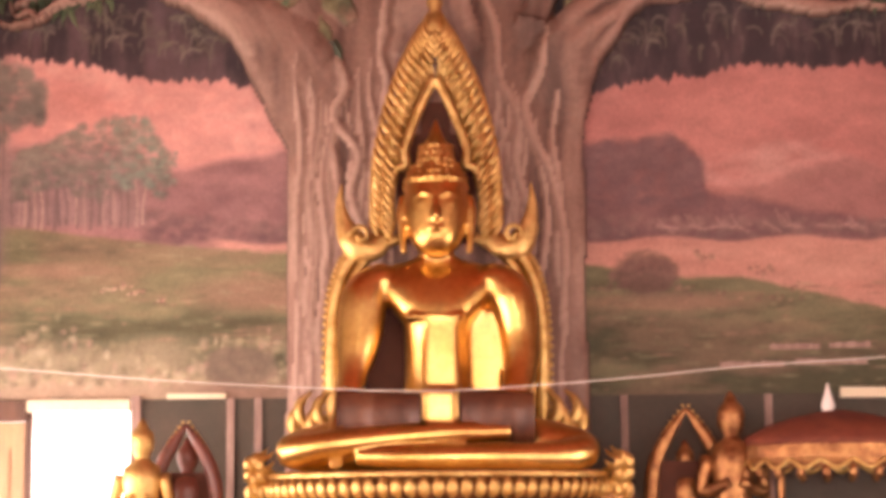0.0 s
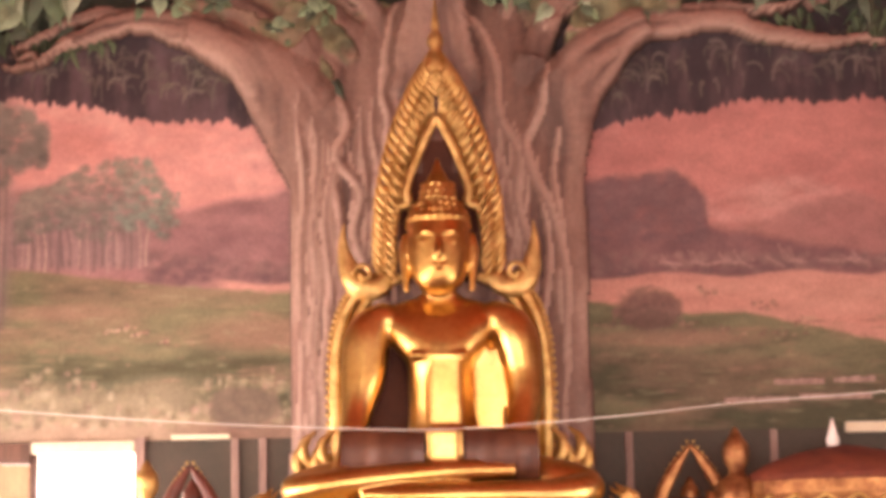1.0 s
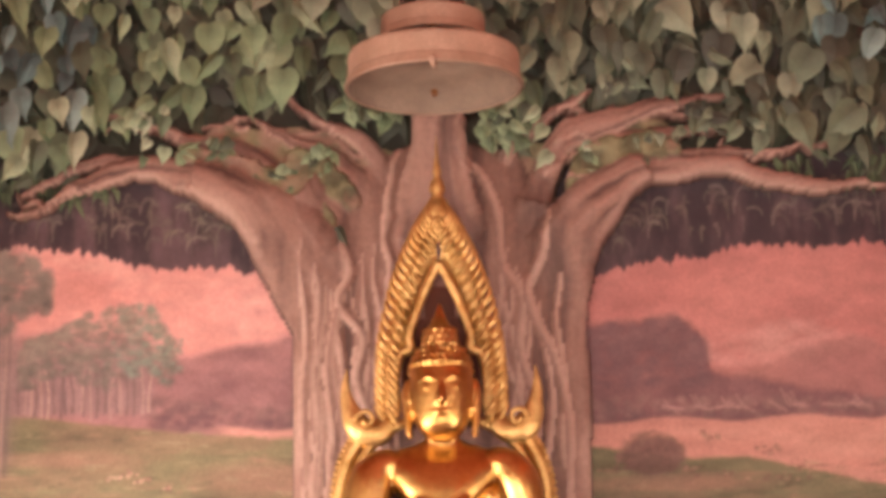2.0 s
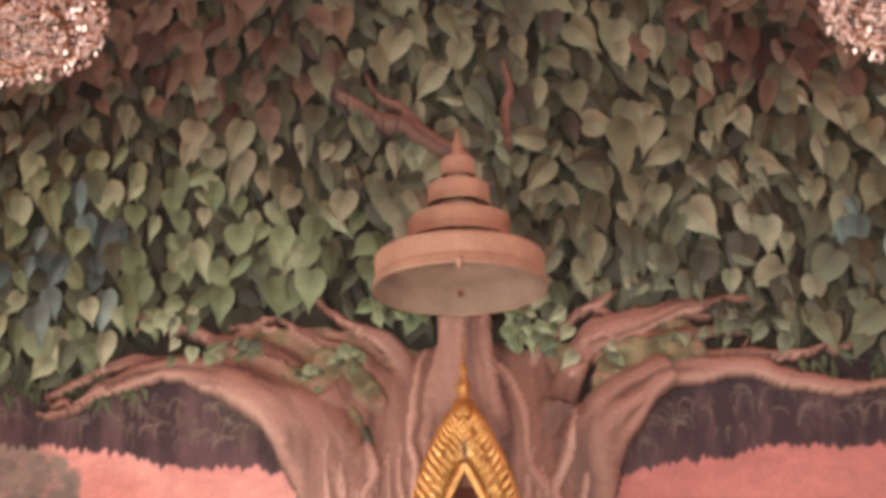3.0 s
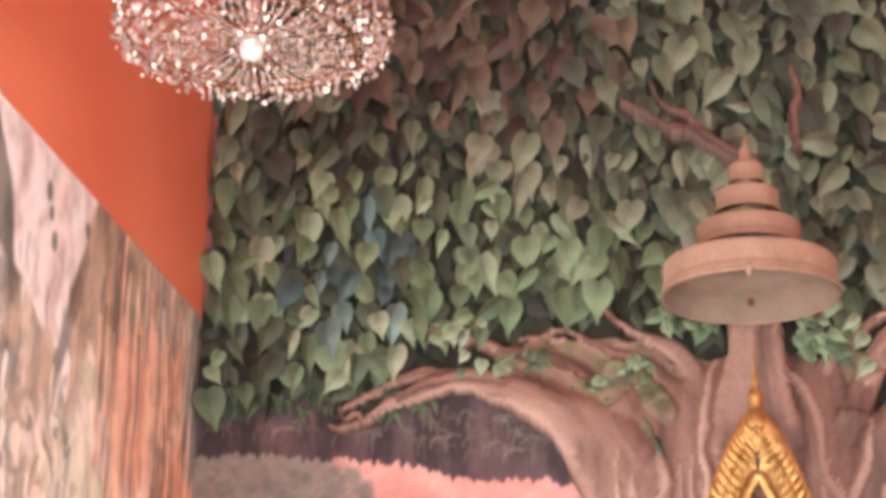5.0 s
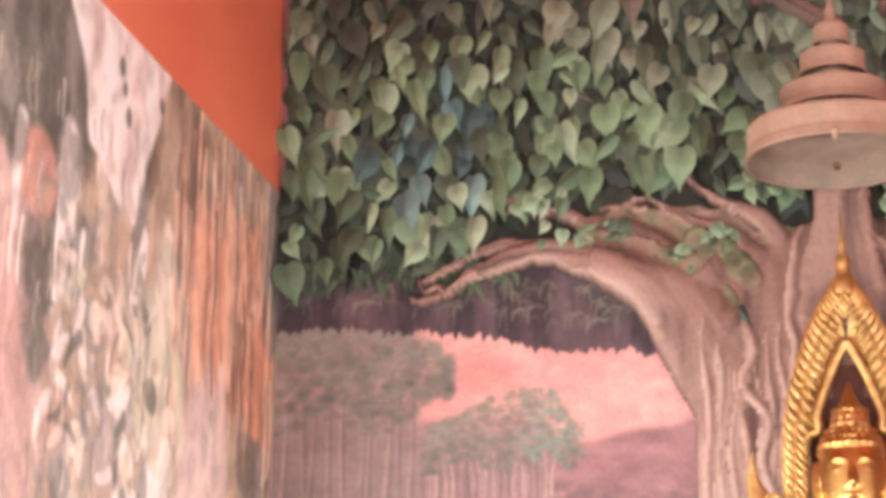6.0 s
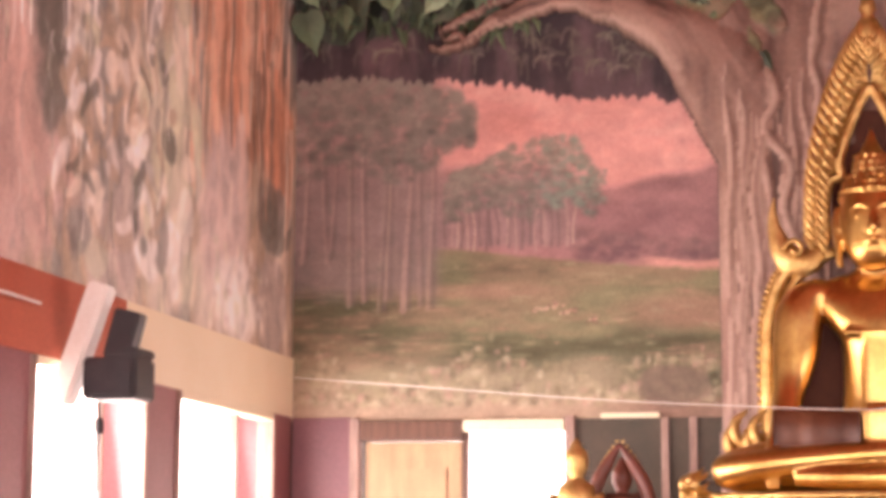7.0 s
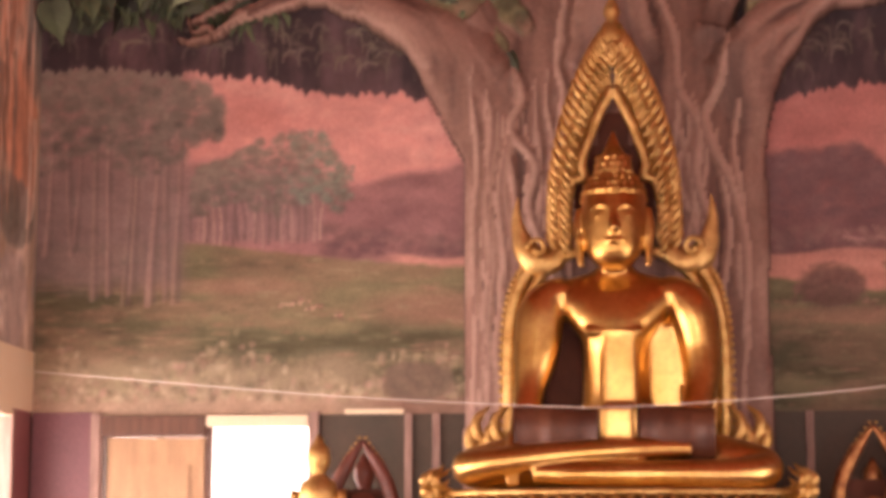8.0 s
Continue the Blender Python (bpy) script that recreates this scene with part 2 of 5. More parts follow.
floor = tagged(link("floor", boxed(XL - T, XR + T, YF - T, YB + T, -0.2, 0), M_FLOOR), "dark red carpeted temple floor", "floor", kind="structure")
ceiling = tagged(link("ceiling", boxed(XL - T, XR + T, YF - T, YB + T, ZT, ZT + 0.2), M_CEIL), "dark red painted temple ceiling", "ceiling", kind="structure")
DOOR = (-3.6, -2.15, 0.0, 2.58)
w = wall_with_holes("wall_north", "x", YB, XL - T, XR + T, ZT, [DOOR], M_UNDER, 1)
tagged(w, "end wall carrying the painted bodhi tree mural", "wall")
LH = [(a, b, 0.7, HEAD) for a, b in WINDOWS]
w = wall_with_holes("wall_west", "y", XL, YF, YB, ZT, LH, M_PINK, -1)
tagged(w, "mauve side wall with tall bright windows and a mural", "wall")
w = wall_with_holes("wall_east", "y", XR, YF, YB, ZT, LH[1:], M_PINK, 1)
tagged(w, "mauve side wall with tall windows", "wall")
w = wall_with_holes("wall_south", "x", YF, XL - T, XR + T, ZT, [(-3.1, -1.5, 0, 3.9), (-0.8, 0.8, 0, 3.9), (1.5, 3.1, 0, 3.9)], M_MAROON, -1)
tagged(w, "entrance wall with three tall doorways", "wall")
ground = tagged(link("ground", boxed(-400, 400, -400, 400, -0.5, -0.21), M_MEADOW), "bare ground round the temple", "ground", kind="structure")

# orange upper part of the side wall, band over the windows with its lit end in cream
tagged(link("wall_band_upper", boxed(XL, XL + 0.012, YF, YB - 0.06, 6.15, ZT), M_ORANGE), "plain orange upper side wall", "wall", kind="structure")
tagged(link("wall_band_upper", boxed(XR - 0.012, XR, YF, YB - 0.06, 6.15, ZT), M_ORANGE), "plain orange upper side wall", "wall", kind="structure")
tagged(link("trim", boxed(XL, XL + 0.05, YB - 0.055, YB - 0.002, 6.2, ZT), M_PINK), "pale pink corner moulding", "trim", kind="structure")
# cream colour stands in for bright light on this end of the band
tagged(link("wall_band_lower", boxed(XL, XL + 0.014, 10.75, YB - 0.002, HEAD + 0.002, 3.08), M_CREAM), "band over the windows, its brightly lit end coloured cream", "wall", kind="structure")
tagged(link("wall_band_lower", boxed(XL, XL + 0.014, YF, 10.745, HEAD + 0.002, 3.08), M_ORANGEDARK), "orange band over the windows", "wall", kind="structure")
# lower end wall: mauve pier, dark dado
tagged(link("dado", boxed(XL + 0.016, DOOR[0] - 0.07, YB - 0.012, YB, 0, HEAD), M_PIER), "mauve painted pier beside the door", "wall", kind="structure")
tagged(link("dado", boxed(DOOR[1] + 0.07, XR, YB - 0.012, YB, 0, 2.63), M_GREYGREEN), "dark grey-green panelled dado", "wall", kind="structure")
for x in (-1.49, -1.3, 1.21, 2.2):
    tagged(link("trim", boxed(x, x + 0.05, YB - 0.04, YB - 0.013, 0, 2.63), M_STEM), "pale upright moulding on the dado", "trim", kind="structure")
tagged(link("trim", boxed(-1.9, -1.5, YB - 0.05, YB - 0.013, 2.632, 2.665), M_CREAM), "pale ledge on the dado", "trim", kind="structure")
tagged(link("trim", boxed(2.72, 3.5, YB - 0.05, YB - 0.013, 2.60, 2.67), M_CREAM), "pale ledge on the dado", "trim", kind="structure")


# ---- doors and windows ----
def door_in_end_wall():
    d = thing("door_1", "double door with one varnished leaf closed, daylight beyond", "door", kind="structure")
    x0, x1, _, h = DOOR
    part("frame", boxed(x0 - 0.07, x0, YB - 0.05, YB + 0.1, 0, h + 0.07, bevel=0.008), M_STEM, d)
    part("frame", boxed(x1, x1 + 0.07, YB - 0.05, YB + 0.1, 0, h + 0.07, bevel=0.008), M_STEM, d)
    part("lintel", boxed(-2.86, x1 - 0.002, YB - 0.055, YB + 0.1, h - 0.03, h + 0.05, bevel=0.008), M_CREAM, d, "pale lit lintel")
    part("lintel", boxed(x0 + 0.002, -2.865, YB - 0.05, YB + 0.1, h - 0.09, h + 0.05, bevel=0.008), M_WOOD, d, "dark wooden lintel")
    leaf = part("leaf", boxed(x0 + 0.03, -2.88, YB + 0.02, YB + 0.07, 0.02, h - 0.095, bevel=0.006), M_BEIGE, d, "varnished leaf")
    for z0, z1 in ((0.2, 1.0), (1.15, 2.3)):
        part("panel", boxed(x0 + 0.12, -2.98, YB + 0.005, YB + 0.018, z0, z1, bevel=0.005), M_BEIGE, leaf)
    part("stile", boxed(-2.875, -2.83, YB, YB + 0.08, 0.02, h - 0.03, bevel=0.005), M_WOOD, d, "dark closing stile")


door_in_end_wall()


def window(y0, y1, x, inward):
    wdw = thing("window", "tall side window standing open, bright outside", "window", kind="structure")
    s = inward
    for a, b in ((y0, y0 + 0.05), (y1 - 0.05, y1)):
        part("window_frame", boxed(*sorted((x - s * 0.1, x + s * 0.02)), a, b, 0.7, HEAD, bevel=0.006), M_STEM, wdw)
    part("window_frame", boxed(*sorted((x - s * 0.1, x + s * 0.02)), y0 + 0.05, y1 - 0.05, HEAD - 0.05, HEAD, bevel=0.006), M_CREAM, wdw)
    part("window_sill", boxed(*sorted((x - s * 0.28, x + s * 0.04)), y0, y1, 0.66, 0.7, bevel=0.006), M_STEM, wdw)
    part("mullion", boxed(*sorted((x - s * 0.09, x - s * 0.03)), y0 + 0.64 * (y1 - y0), y0 + 0.64 * (y1 - y0) + 0.03, 0.7, HEAD - 0.05), M_STEM, wdw)


for n, (a, b) in enumerate(WINDOWS):
    window(a, b, XL, 1)
    if n:
        window(a, b, XR, -1)

tagged(link("backdrop", boxed(XL - 2.5, XL - 2.45, -1, 24, -0.2, 9), M_DAY), "hazy bright daylight outside the windows", "backdrop", kind="structure")
tagged(link("backdrop", boxed(-6, 0, YB + 1.6, YB + 1.65, -0.2, 6), M_DAY), "hazy bright daylight outside the door", "backdrop", kind="structure")

# ---- brush work: pigments laid on a fine sheet, by rule ----
def vnoise(x, y, seed):
    g = np.random.default_rng(seed).random((67, 67))
    xi, yi = np.floor(x).astype(int), np.floor(y).astype(int)
    u, v = x - xi, y - yi
    u, v = u * u * (3 - 2 * u), v * v * (3 - 2 * v)
    a, b, c, d = g[xi % 67, yi % 67], g[(xi + 1) % 67, yi % 67], g[xi % 67, (yi + 1) % 67], g[(xi + 1) % 67, (yi + 1) % 67]
    return (a * (1 - u) + b * u) * (1 - v) + (c * (1 - u) + d * u) * v


def fbm(x, y, seed, octaves=4):
    x, y = np.asarray(x, float), np.asarray(y, float)
    total, size, norm = 0.0, 1.0, 0.0
    for k in range(octaves):
        total, norm = total + size * vnoise(x * 2 ** k, y * 2 ** k, seed + k), norm + size
        size *= 0.55
    return total / norm


def ease(a, b, v):
    t = np.clip((v - a) / (b - a), 0, 1)
    return t * t * (3 - 2 * t)


def blend(c0, c1, f):
    f = np.asarray(f)[..., None]
    return np.array(c0) * (1 - f) + np.array(c1) * f


def paint_material(name, rough, bump, fine):
    """Pigment from the sheet's own colours, with grain and a fine relief of brush marks."""
    m = bpy.data.materials.new(name)
    m.use_nodes = True
    n, l = m.node_tree.nodes, m.node_tree.links
    b = n["Principled BSDF"]
    at = n.new("ShaderNodeAttribute")
    at.attribute_name = "pigment"
    small = n.new("ShaderNodeTexNoise")
    small.inputs["Scale"].default_value, small.inputs["Detail"].default_value = fine, 5
    l.new(n.new("ShaderNodeNewGeometry").outputs["Position"], small.inputs["Vector"])
    grain = n.new("ShaderNodeMix")
    grain.data_type, grain.blend_type = "RGBA", "OVERLAY"
    grain.inputs["Factor"].default_value = 0.3
    l.new(at.outputs["Color"], grain.inputs["A"])
    l.new(small.outputs[0], grain.inputs["B"])
    l.new(grain.outputs["Result"], b.inputs["Base Color"])
    b.inputs["Roughness"].default_value = rough
    bp = n.new("ShaderNodeBump")
    bp.inputs["Strength"].default_value, bp.inputs["Distance"].default_value = bump, 0.01
    l.new(small.outputs[0], bp.inputs["Height"])
    l.new(bp.outputs[0], b.inputs["Normal"])
    return m


M_PAINT = paint_material("mural_paint", 0.72, 0.08, 45)
M_RELIEFPAINT = paint_material("relief_paint", 0.7, 0.15, 30)


def pigment(me, colours):
    a = me.color_attributes.new("pigment", "FLOAT_COLOR", "POINT")
    c = np.ones((len(me.vertices), 4), np.float32)
    c[:, :3] = colours
    a.data.foreach_set("color", c.ravel())


class Sheet:
    """A flat sheet of wall with a colour at each knot of a fine grid (u along the wall, z up)."""

    def __init__(self, u0, u1, z0, z1, du, dz):
        self.us, self.zs, self.du, self.dz = np.arange(u0, u1 + du * .5, du), np.arange(z0, z1 + dz * .5, dz), du, dz
        self.us[-1], self.zs[-1] = u1, z1
        self.U, self.Z = np.meshgrid(self.us, self.zs, indexing="ij")
        self.C = np.zeros(self.U.shape + (3,))

    def lay(self, mask, colour):
        m = np.asarray(mask)[..., None]
        self.C = self.C * (1 - m) + np.asarray(colour) * m

    def window(self, u0, u1, z0, z1):
        i0, i1 = np.searchsorted(self.us, (u0, u1))
        j0, j1 = np.searchsorted(self.zs, (z0, z1))
        return slice(max(i0 - 1, 0), i1 + 1), slice(max(j0 - 1, 0), j1 + 1)

    def dab(self, u, z, ru, rz, colour, alpha=0.7, soft=0.5):
        s = self.window(u - ru, u + ru, z - rz, z + rz)
        q = np.hypot((self.U[s] - u) / ru, (self.Z[s] - z) / rz)
        m = (alpha * ease(1.0, 1.0 - soft, q))[..., None]
        self.C[s] = self.C[s] * (1 - m) + np.array(colour) * m

    def stroke(self, pts, width, colour, alpha=0.8, taper=1.0):
        p = np.array(spline(pts, 6))
        s = self.window(p[:, 0].min() - width, p[:, 0].max() + width, p[:, 1].min() - width, p[:, 1].max() + width)
        U, Z = self.U[s], self.Z[s]
        m = np.zeros(U.shape)
        for k, ((ua, za), (ub, zb)) in enumerate(zip(p, p[1:])):
            w = width * (1 + (taper - 1) * k / len(p))
            L2 = (ub - ua) ** 2 + (zb - za) ** 2 + 1e-9
            t = np.clip(((U - ua) * (ub - ua) + (Z - za) * (zb - za)) / L2, 0, 1)
            m = np.maximum(m, ease(1.0, 0.35, np.hypot(U - ua - t * (ub - ua), Z - za - t * (zb - za)) / w))
        m = (alpha * m)[..., None]
        self.C[s] = self.C[s] * (1 - m) + np.array(colour) * m

    def blob(self, u, z, ru, rz, colour, alpha, seed, ragged=0.5, soft=0.3):
        """A large brushed area with an uneven, soft edge."""
        q = np.hypot((self.U - u) / ru, (self.Z - z) / rz) + ragged * (fbm(self.U * 2.6, self.Z * 2.6, seed, 5) - 0.5) * 2
        self.lay(alpha * ease(1.0 + soft * .5, 1.0 - soft * .5, q), colour)

    def mesh(self, name, place, parent, label, material):
        nu, nz = self.U.shape
        me = bpy.data.meshes.new(name)
        ids = np.arange(nu * nz).reshape(nu, nz)
        f = np.stack([ids[:-1, :-1], ids[1:, :-1], ids[1:, 1:], ids[:-1, 1:]], -1).reshape(-1, 4)
        me.from_pydata(place(self.U, self.Z).reshape(-1, 3).tolist(), [], f.tolist())
        me.materials.append(material)
        pigment(me, np.clip(self.C, 0.004, 0.95).reshape(-1, 3))
        ob = new(name, me)
        ob.parent = parent
        ob["label"] = label
        return ob


# ---- the mural on the end wall ----
mural = thing("mural", "painted mural of a great bodhi tree over a rosy evening landscape", "mural", kind="structure")
YM = YB - 0.004
SKY0, SKY1, SKY2 = (0.43, 0.17, 0.155), (0.53, 0.23, 0.205), (0.68, 0.41, 0.365)
HILL0, HILL1 = (0.115, 0.06, 0.07), (0.25, 0.13, 0.135)
OLIVE0, OLIVE1, ROSY = (0.085, 0.085, 0.045), (0.20, 0.185, 0.105), (0.33, 0.195, 0.14)
GROVE0, GROVE1, TEAL = (0.10, 0.09, 0.08), (0.27, 0.24, 0.195), (0.20, 0.30, 0.235)
STEM, DUSK = (0.42, 0.285, 0.24), (0.04, 0.027, 0.033)


def fringe(s, low, seed, r):
    """The dusky underside of the crown: a jagged lower edge, and pale fern strands hanging in it."""
    jag = 0.05 * (np.abs(vnoise(s.U * 15, s.U * 0, seed) - .5) * 2) + 0.06 * (fbm(s.U * 40, s.U * 0, seed + 9, 2) - .5) + 0.05 * (fbm(s.U * 5, s.U * 0, seed + 4, 2) - .5)
    m = ease(-0.012, 0.014, s.Z - low(s.U) - jag)
    tone_ = fbm(s.U * 7, s.Z * 1.7, seed + 2, 4)
    s.lay(m, blend(DUSK, (0.115, 0.072, 0.08), ease(.35, .8, tone_)))
    for _ in range(150):
        u = r.uniform(s.us[0] + .05, s.us[-1] - .05)
        z, h, d = float(low(u)) + r.uniform(.22, .52), r.uniform(.05, .16), r.uniform(-.07, .07)
        s.stroke([(u - d, z - h * .1), (u, z), (u + d * .8, z - h * .4), (u + d, z - h)], r.uniform(.014, .026), r.choice(((.17, .15, .11), (.12, .10, .085), (.21, .18, .15))), r.uniform(.25, .6), .3)


def foliage(s, n, u0, u1, low, top, tones, r, size=(.025, .07), tint=None):
    for k in range(n):
        u = r.uniform(u0, u1)
        lo, hi = float(low(u)), float(top(u))
        f = r.random() ** .8
        z = lo + (hi - lo) * f
        c = blend(tones[0], tones[1], min(1, max(0, .25 + .5 * f + r.gauss(0, .22))))
        if tint and r.random() < tint(u):
            c = blend(c, TEAL, .6)
        q = r.uniform(*size)
        s.dab(u, z, q, q * r.uniform(.6, .95), c, r.uniform(.35, .75), .85)


def meadow(s, top, seed, dark, rosy):
    """Grass in level bands of olive, green and rose."""
    band_ = fbm(s.U * .9 + .4 * s.Z, s.Z * 4.2 + .5 * fbm(s.U * 1.5, s.Z * 2, seed + 3), seed, 5)
    c = blend(OLIVE0, OLIVE1, ease(.30, .68, band_ - .16 * dark(s.U, s.Z)))
    c = c * (1 - rosy(s.U, s.Z)[..., None]) + np.array(ROSY) * rosy(s.U, s.Z)[..., None]
    c = blend(c, ROSY, .35 * ease(.52, .72, fbm(s.U * 1.3, s.Z * 5.5, seed + 8, 4)))
    s.lay(ease(-.015, .02, top(s.U) - s.Z + .03 * (fbm(s.U * 8, s.Z * 3, seed + 5, 3) - .5)), c)


def grass(s, n, u0, u1, z0, z1, r):
    for _ in range(n):
        u, z, L = r.uniform(u0, u1), r.uniform(z0, z1), r.uniform(.03, .13)
        c = r.choice((OLIVE0, OLIVE1, OLIVE1, ROSY, (.33, .29, .18)))
        s.dab(u, z, L, r.uniform(.008, .022), c, r.uniform(.2, .5), .8)


def landscape_west():
    r = random.Random(21)
    s = Sheet(XL + .002, -0.8, 2.632, 5.66, .0115, .0115)
    U, Z = s.U, s.Z
    s.C[:] = blend(SKY1, (.62, .31, .28), ease(.3, .7, fbm(U * .8, Z * 1.7, 1) + .35 * (4.7 - Z)))
    s.lay(.8 * ease(.5, .75, fbm(U * 1.1, Z * 2.6, 14, 5)) * ease(4.2, 4.7, Z), SKY2)
    ridge = lambda u: np.interp(u, (-2.3, -1.86, -1.65, -1.41, -1.12, -.8), (4.24, 4.26, 4.29, 4.34, 4.37, 4.40)) + .05 * (fbm(u * 6, u * 0, 31, 3) - .5)
    s.lay(.86 * ease(-.03, .06, ridge(U) - Z + .05 * (fbm(U * 9, Z * 9, 36, 3) - .5)), blend((.15, .08, .09), (.29, .155, .155), ease(.25, .75, fbm(U * 2.6, Z * 4.2, 5, 5))))
    foliage(s, 160, -2.1, -.85, lambda u: 3.72 - .05 * (u + 2), lambda u: 3.95 - .13 * (u + 2), (HILL0, (.22, .13, .125)), r, (.03, .08))
    s.lay(.8 * ease(3.735, 3.70, Z + .02 * np.sin(9 * U)) * ease(-1.75, -1.45, U), (.58, .31, .25))
    meadow(s, lambda u: np.interp(u, (-4.2, -3.05, -1.89, -1.11, -.8), (3.87, 3.85, 3.70, 3.64, 3.62)), 41,
           lambda u, z: 1.3 * ease(.30, .05, np.hypot((u + 2.3) / 2.8, (z - 3.70) / .5)) + .5 * ease(3.25, 3.05, z),
           lambda u, z: .75 * ease(.42, .10, np.hypot((u + 1.2) / 2.0, (z - 3.36) / .45)) + .55 * ease(.3, .05, np.hypot((u + 2.6) / 2.0, (z - 3.52) / .28)))
    grass(s, 420, XL, -.85, 2.95, 3.72, r)
    # mauve dusk between the stems, then the stems
    s.lay(.85 * ease(-2.0, -2.18, U) * ease(3.80, 3.88, Z) * ease(4.5, 4.3, Z), blend((.19, .125, .125), (.30, .20, .19), fbm(U * 9, Z * 1.5, 52)))
    s.lay(.85 * ease(-2.92, -3.12, U + .08 * fbm(U * 6, Z * 3, 3)) * ease(3.42, 3.62, Z + .12 * (fbm(U * 6, Z, 12) - .5)), blend((.175, .13, .125), (.29, .215, .195), fbm(U * 7, Z * 1.1, 55)))
    for k in range(22):
        u, c = -3.0 + .043 * k + r.uniform(-.015, .015), r.choice((STEM, (.36, .24, .21), (.15, .10, .10)))
        s.stroke([(u, 3.83 + r.uniform(-.03, .04)), (u + r.uniform(-.015, .015), 3.97), (u + r.uniform(-.03, .03), 4.16)], r.uniform(.011, .018), c, r.uniform(.6, .95), .7)
    foliage(s, 620, -3.0, -1.92, lambda u: 4.06 + .05 * math.sin(11 * u), lambda u: np.interp(u, (-3, -2.73, -2.56, -2.32, -2.08, -1.92), (4.34, 4.44, 4.55, 4.62, 4.60, 4.40)), (GROVE0, GROVE1), r, (.025, .065), lambda u: .75 * max(0, 1 - abs(u + 2.12) / .3))
    foliage(s, 60, -2.0, -1.86, lambda u: 4.12, lambda u: 4.36, (GROVE0, GROVE1), r, (.02, .04), lambda u: .6)
    for k, u in enumerate((-4.03, -3.88, -3.83, -3.70, -3.60, -3.45, -3.41, -3.27, -3.19, -3.10)):
        b, d = 3.42 + r.uniform(0, .09) + (.3 if k < 3 else 0), r.uniform(-.02, .02)
        s.stroke([(u + d + .025, b), (u + .022, 4.0), (u + .018 - d, 4.6)], .03, (.14, .10, .095), .5, .7)
        s.stroke([(u + d * 2, b - .02), (u + d, 3.8), (u - d * .9, 4.2), (u - d * 1.6, 4.62)], r.uniform(.016, .036), r.choice((STEM, (.33, .24, .20), (.40, .27, .235))), r.uniform(.3, .7), .5)
        for _ in range(4):
            s.dab(u + r.uniform(-.05, .05), r.uniform(3.7, 4.5), r.uniform(.02, .05), r.uniform(.03, .09), r.choice(((.20, .15, .14), (.27, .20, .18), (.17, .15, .125))), .5, .9)
    tall = lambda u: np.interp(u, (-4.2, -3.2, -2.95, -2.77, -2.72), (5.12, 5.08, 4.98, 4.82, 4.72))
    foliage(s, 820, XL, -2.80, lambda u: 4.40 + .08 * math.sin(8 * u) + .35 * max(0, u + 3.1), tall, (GROVE0, (.27, .24, .20)), r, (.03, .085))
    # pale flowering undergrowth over a rosy strip
    s.lay(.75 * ease(2.82, 2.70, Z), blend((.24, .14, .11), (.40, .235, .185), fbm(U * 4, Z * 6, 61)))
    # pale yellowish wash low on the left: glare painted into the colour
    s.lay(.5 * ease(3.12, 2.88, Z + .12 * (fbm(U * 3, Z * 3, 63) - .5)) * ease(-1.4, -2.0, U), (.46, .375, .265))
    for _ in range(620):
        u = r.uniform(XL, -1.05)
        z = 2.74 + .30 * r.random() ** 1.3 * (1 + .4 * math.sin(4.1 * u) + .25 * math.sin(11 * u))
        s.dab(u, z, r.uniform(.02, .06), r.uniform(.02, .06), r.choice(((.46, .37, .26), (.50, .42, .30), (.33, .29, .18), (.33, .29, .18), (.16, .14, .08), (.11, .10, .065), (.42, .26, .21))), r.uniform(.25, .6), .9)
    s.blob(-1.38, 2.86, .26, .15, (.17, .125, .095), .85, 71)
    for u, z in ((-2.34, 3.38), (-2.22, 3.42), (-2.10, 3.37), (-1.96, 3.31)):
        for _ in range(9):
            s.dab(u + r.gauss(0, .03), z + r.gauss(0, .014), r.uniform(.012, .026), .012, r.choice(((.50, .28, .21), (.55, .36, .27), (.17, .09, .08))), .7)
    fringe(s, lambda u: np.interp(u, (-4.2, -3.7, -3.05, -2.5, -2.0, -1.5, -1.2, -.8), (5.07, 5.08, 5.03, 4.97, 4.84, 4.85, 4.75, 4.6)), 81, r)
    s.C *= (.84 + .50 * fbm(U * 8 + 3 * fbm(U * 2, Z * 2, 401), Z * 13, 403, 5))[..., None]
    s.mesh("painted_landscape", lambda u, z: np.stack([u, u * 0 + YM, z], -1), mural, "rosy evening meadow with groves of slender trees", M_PAINT)


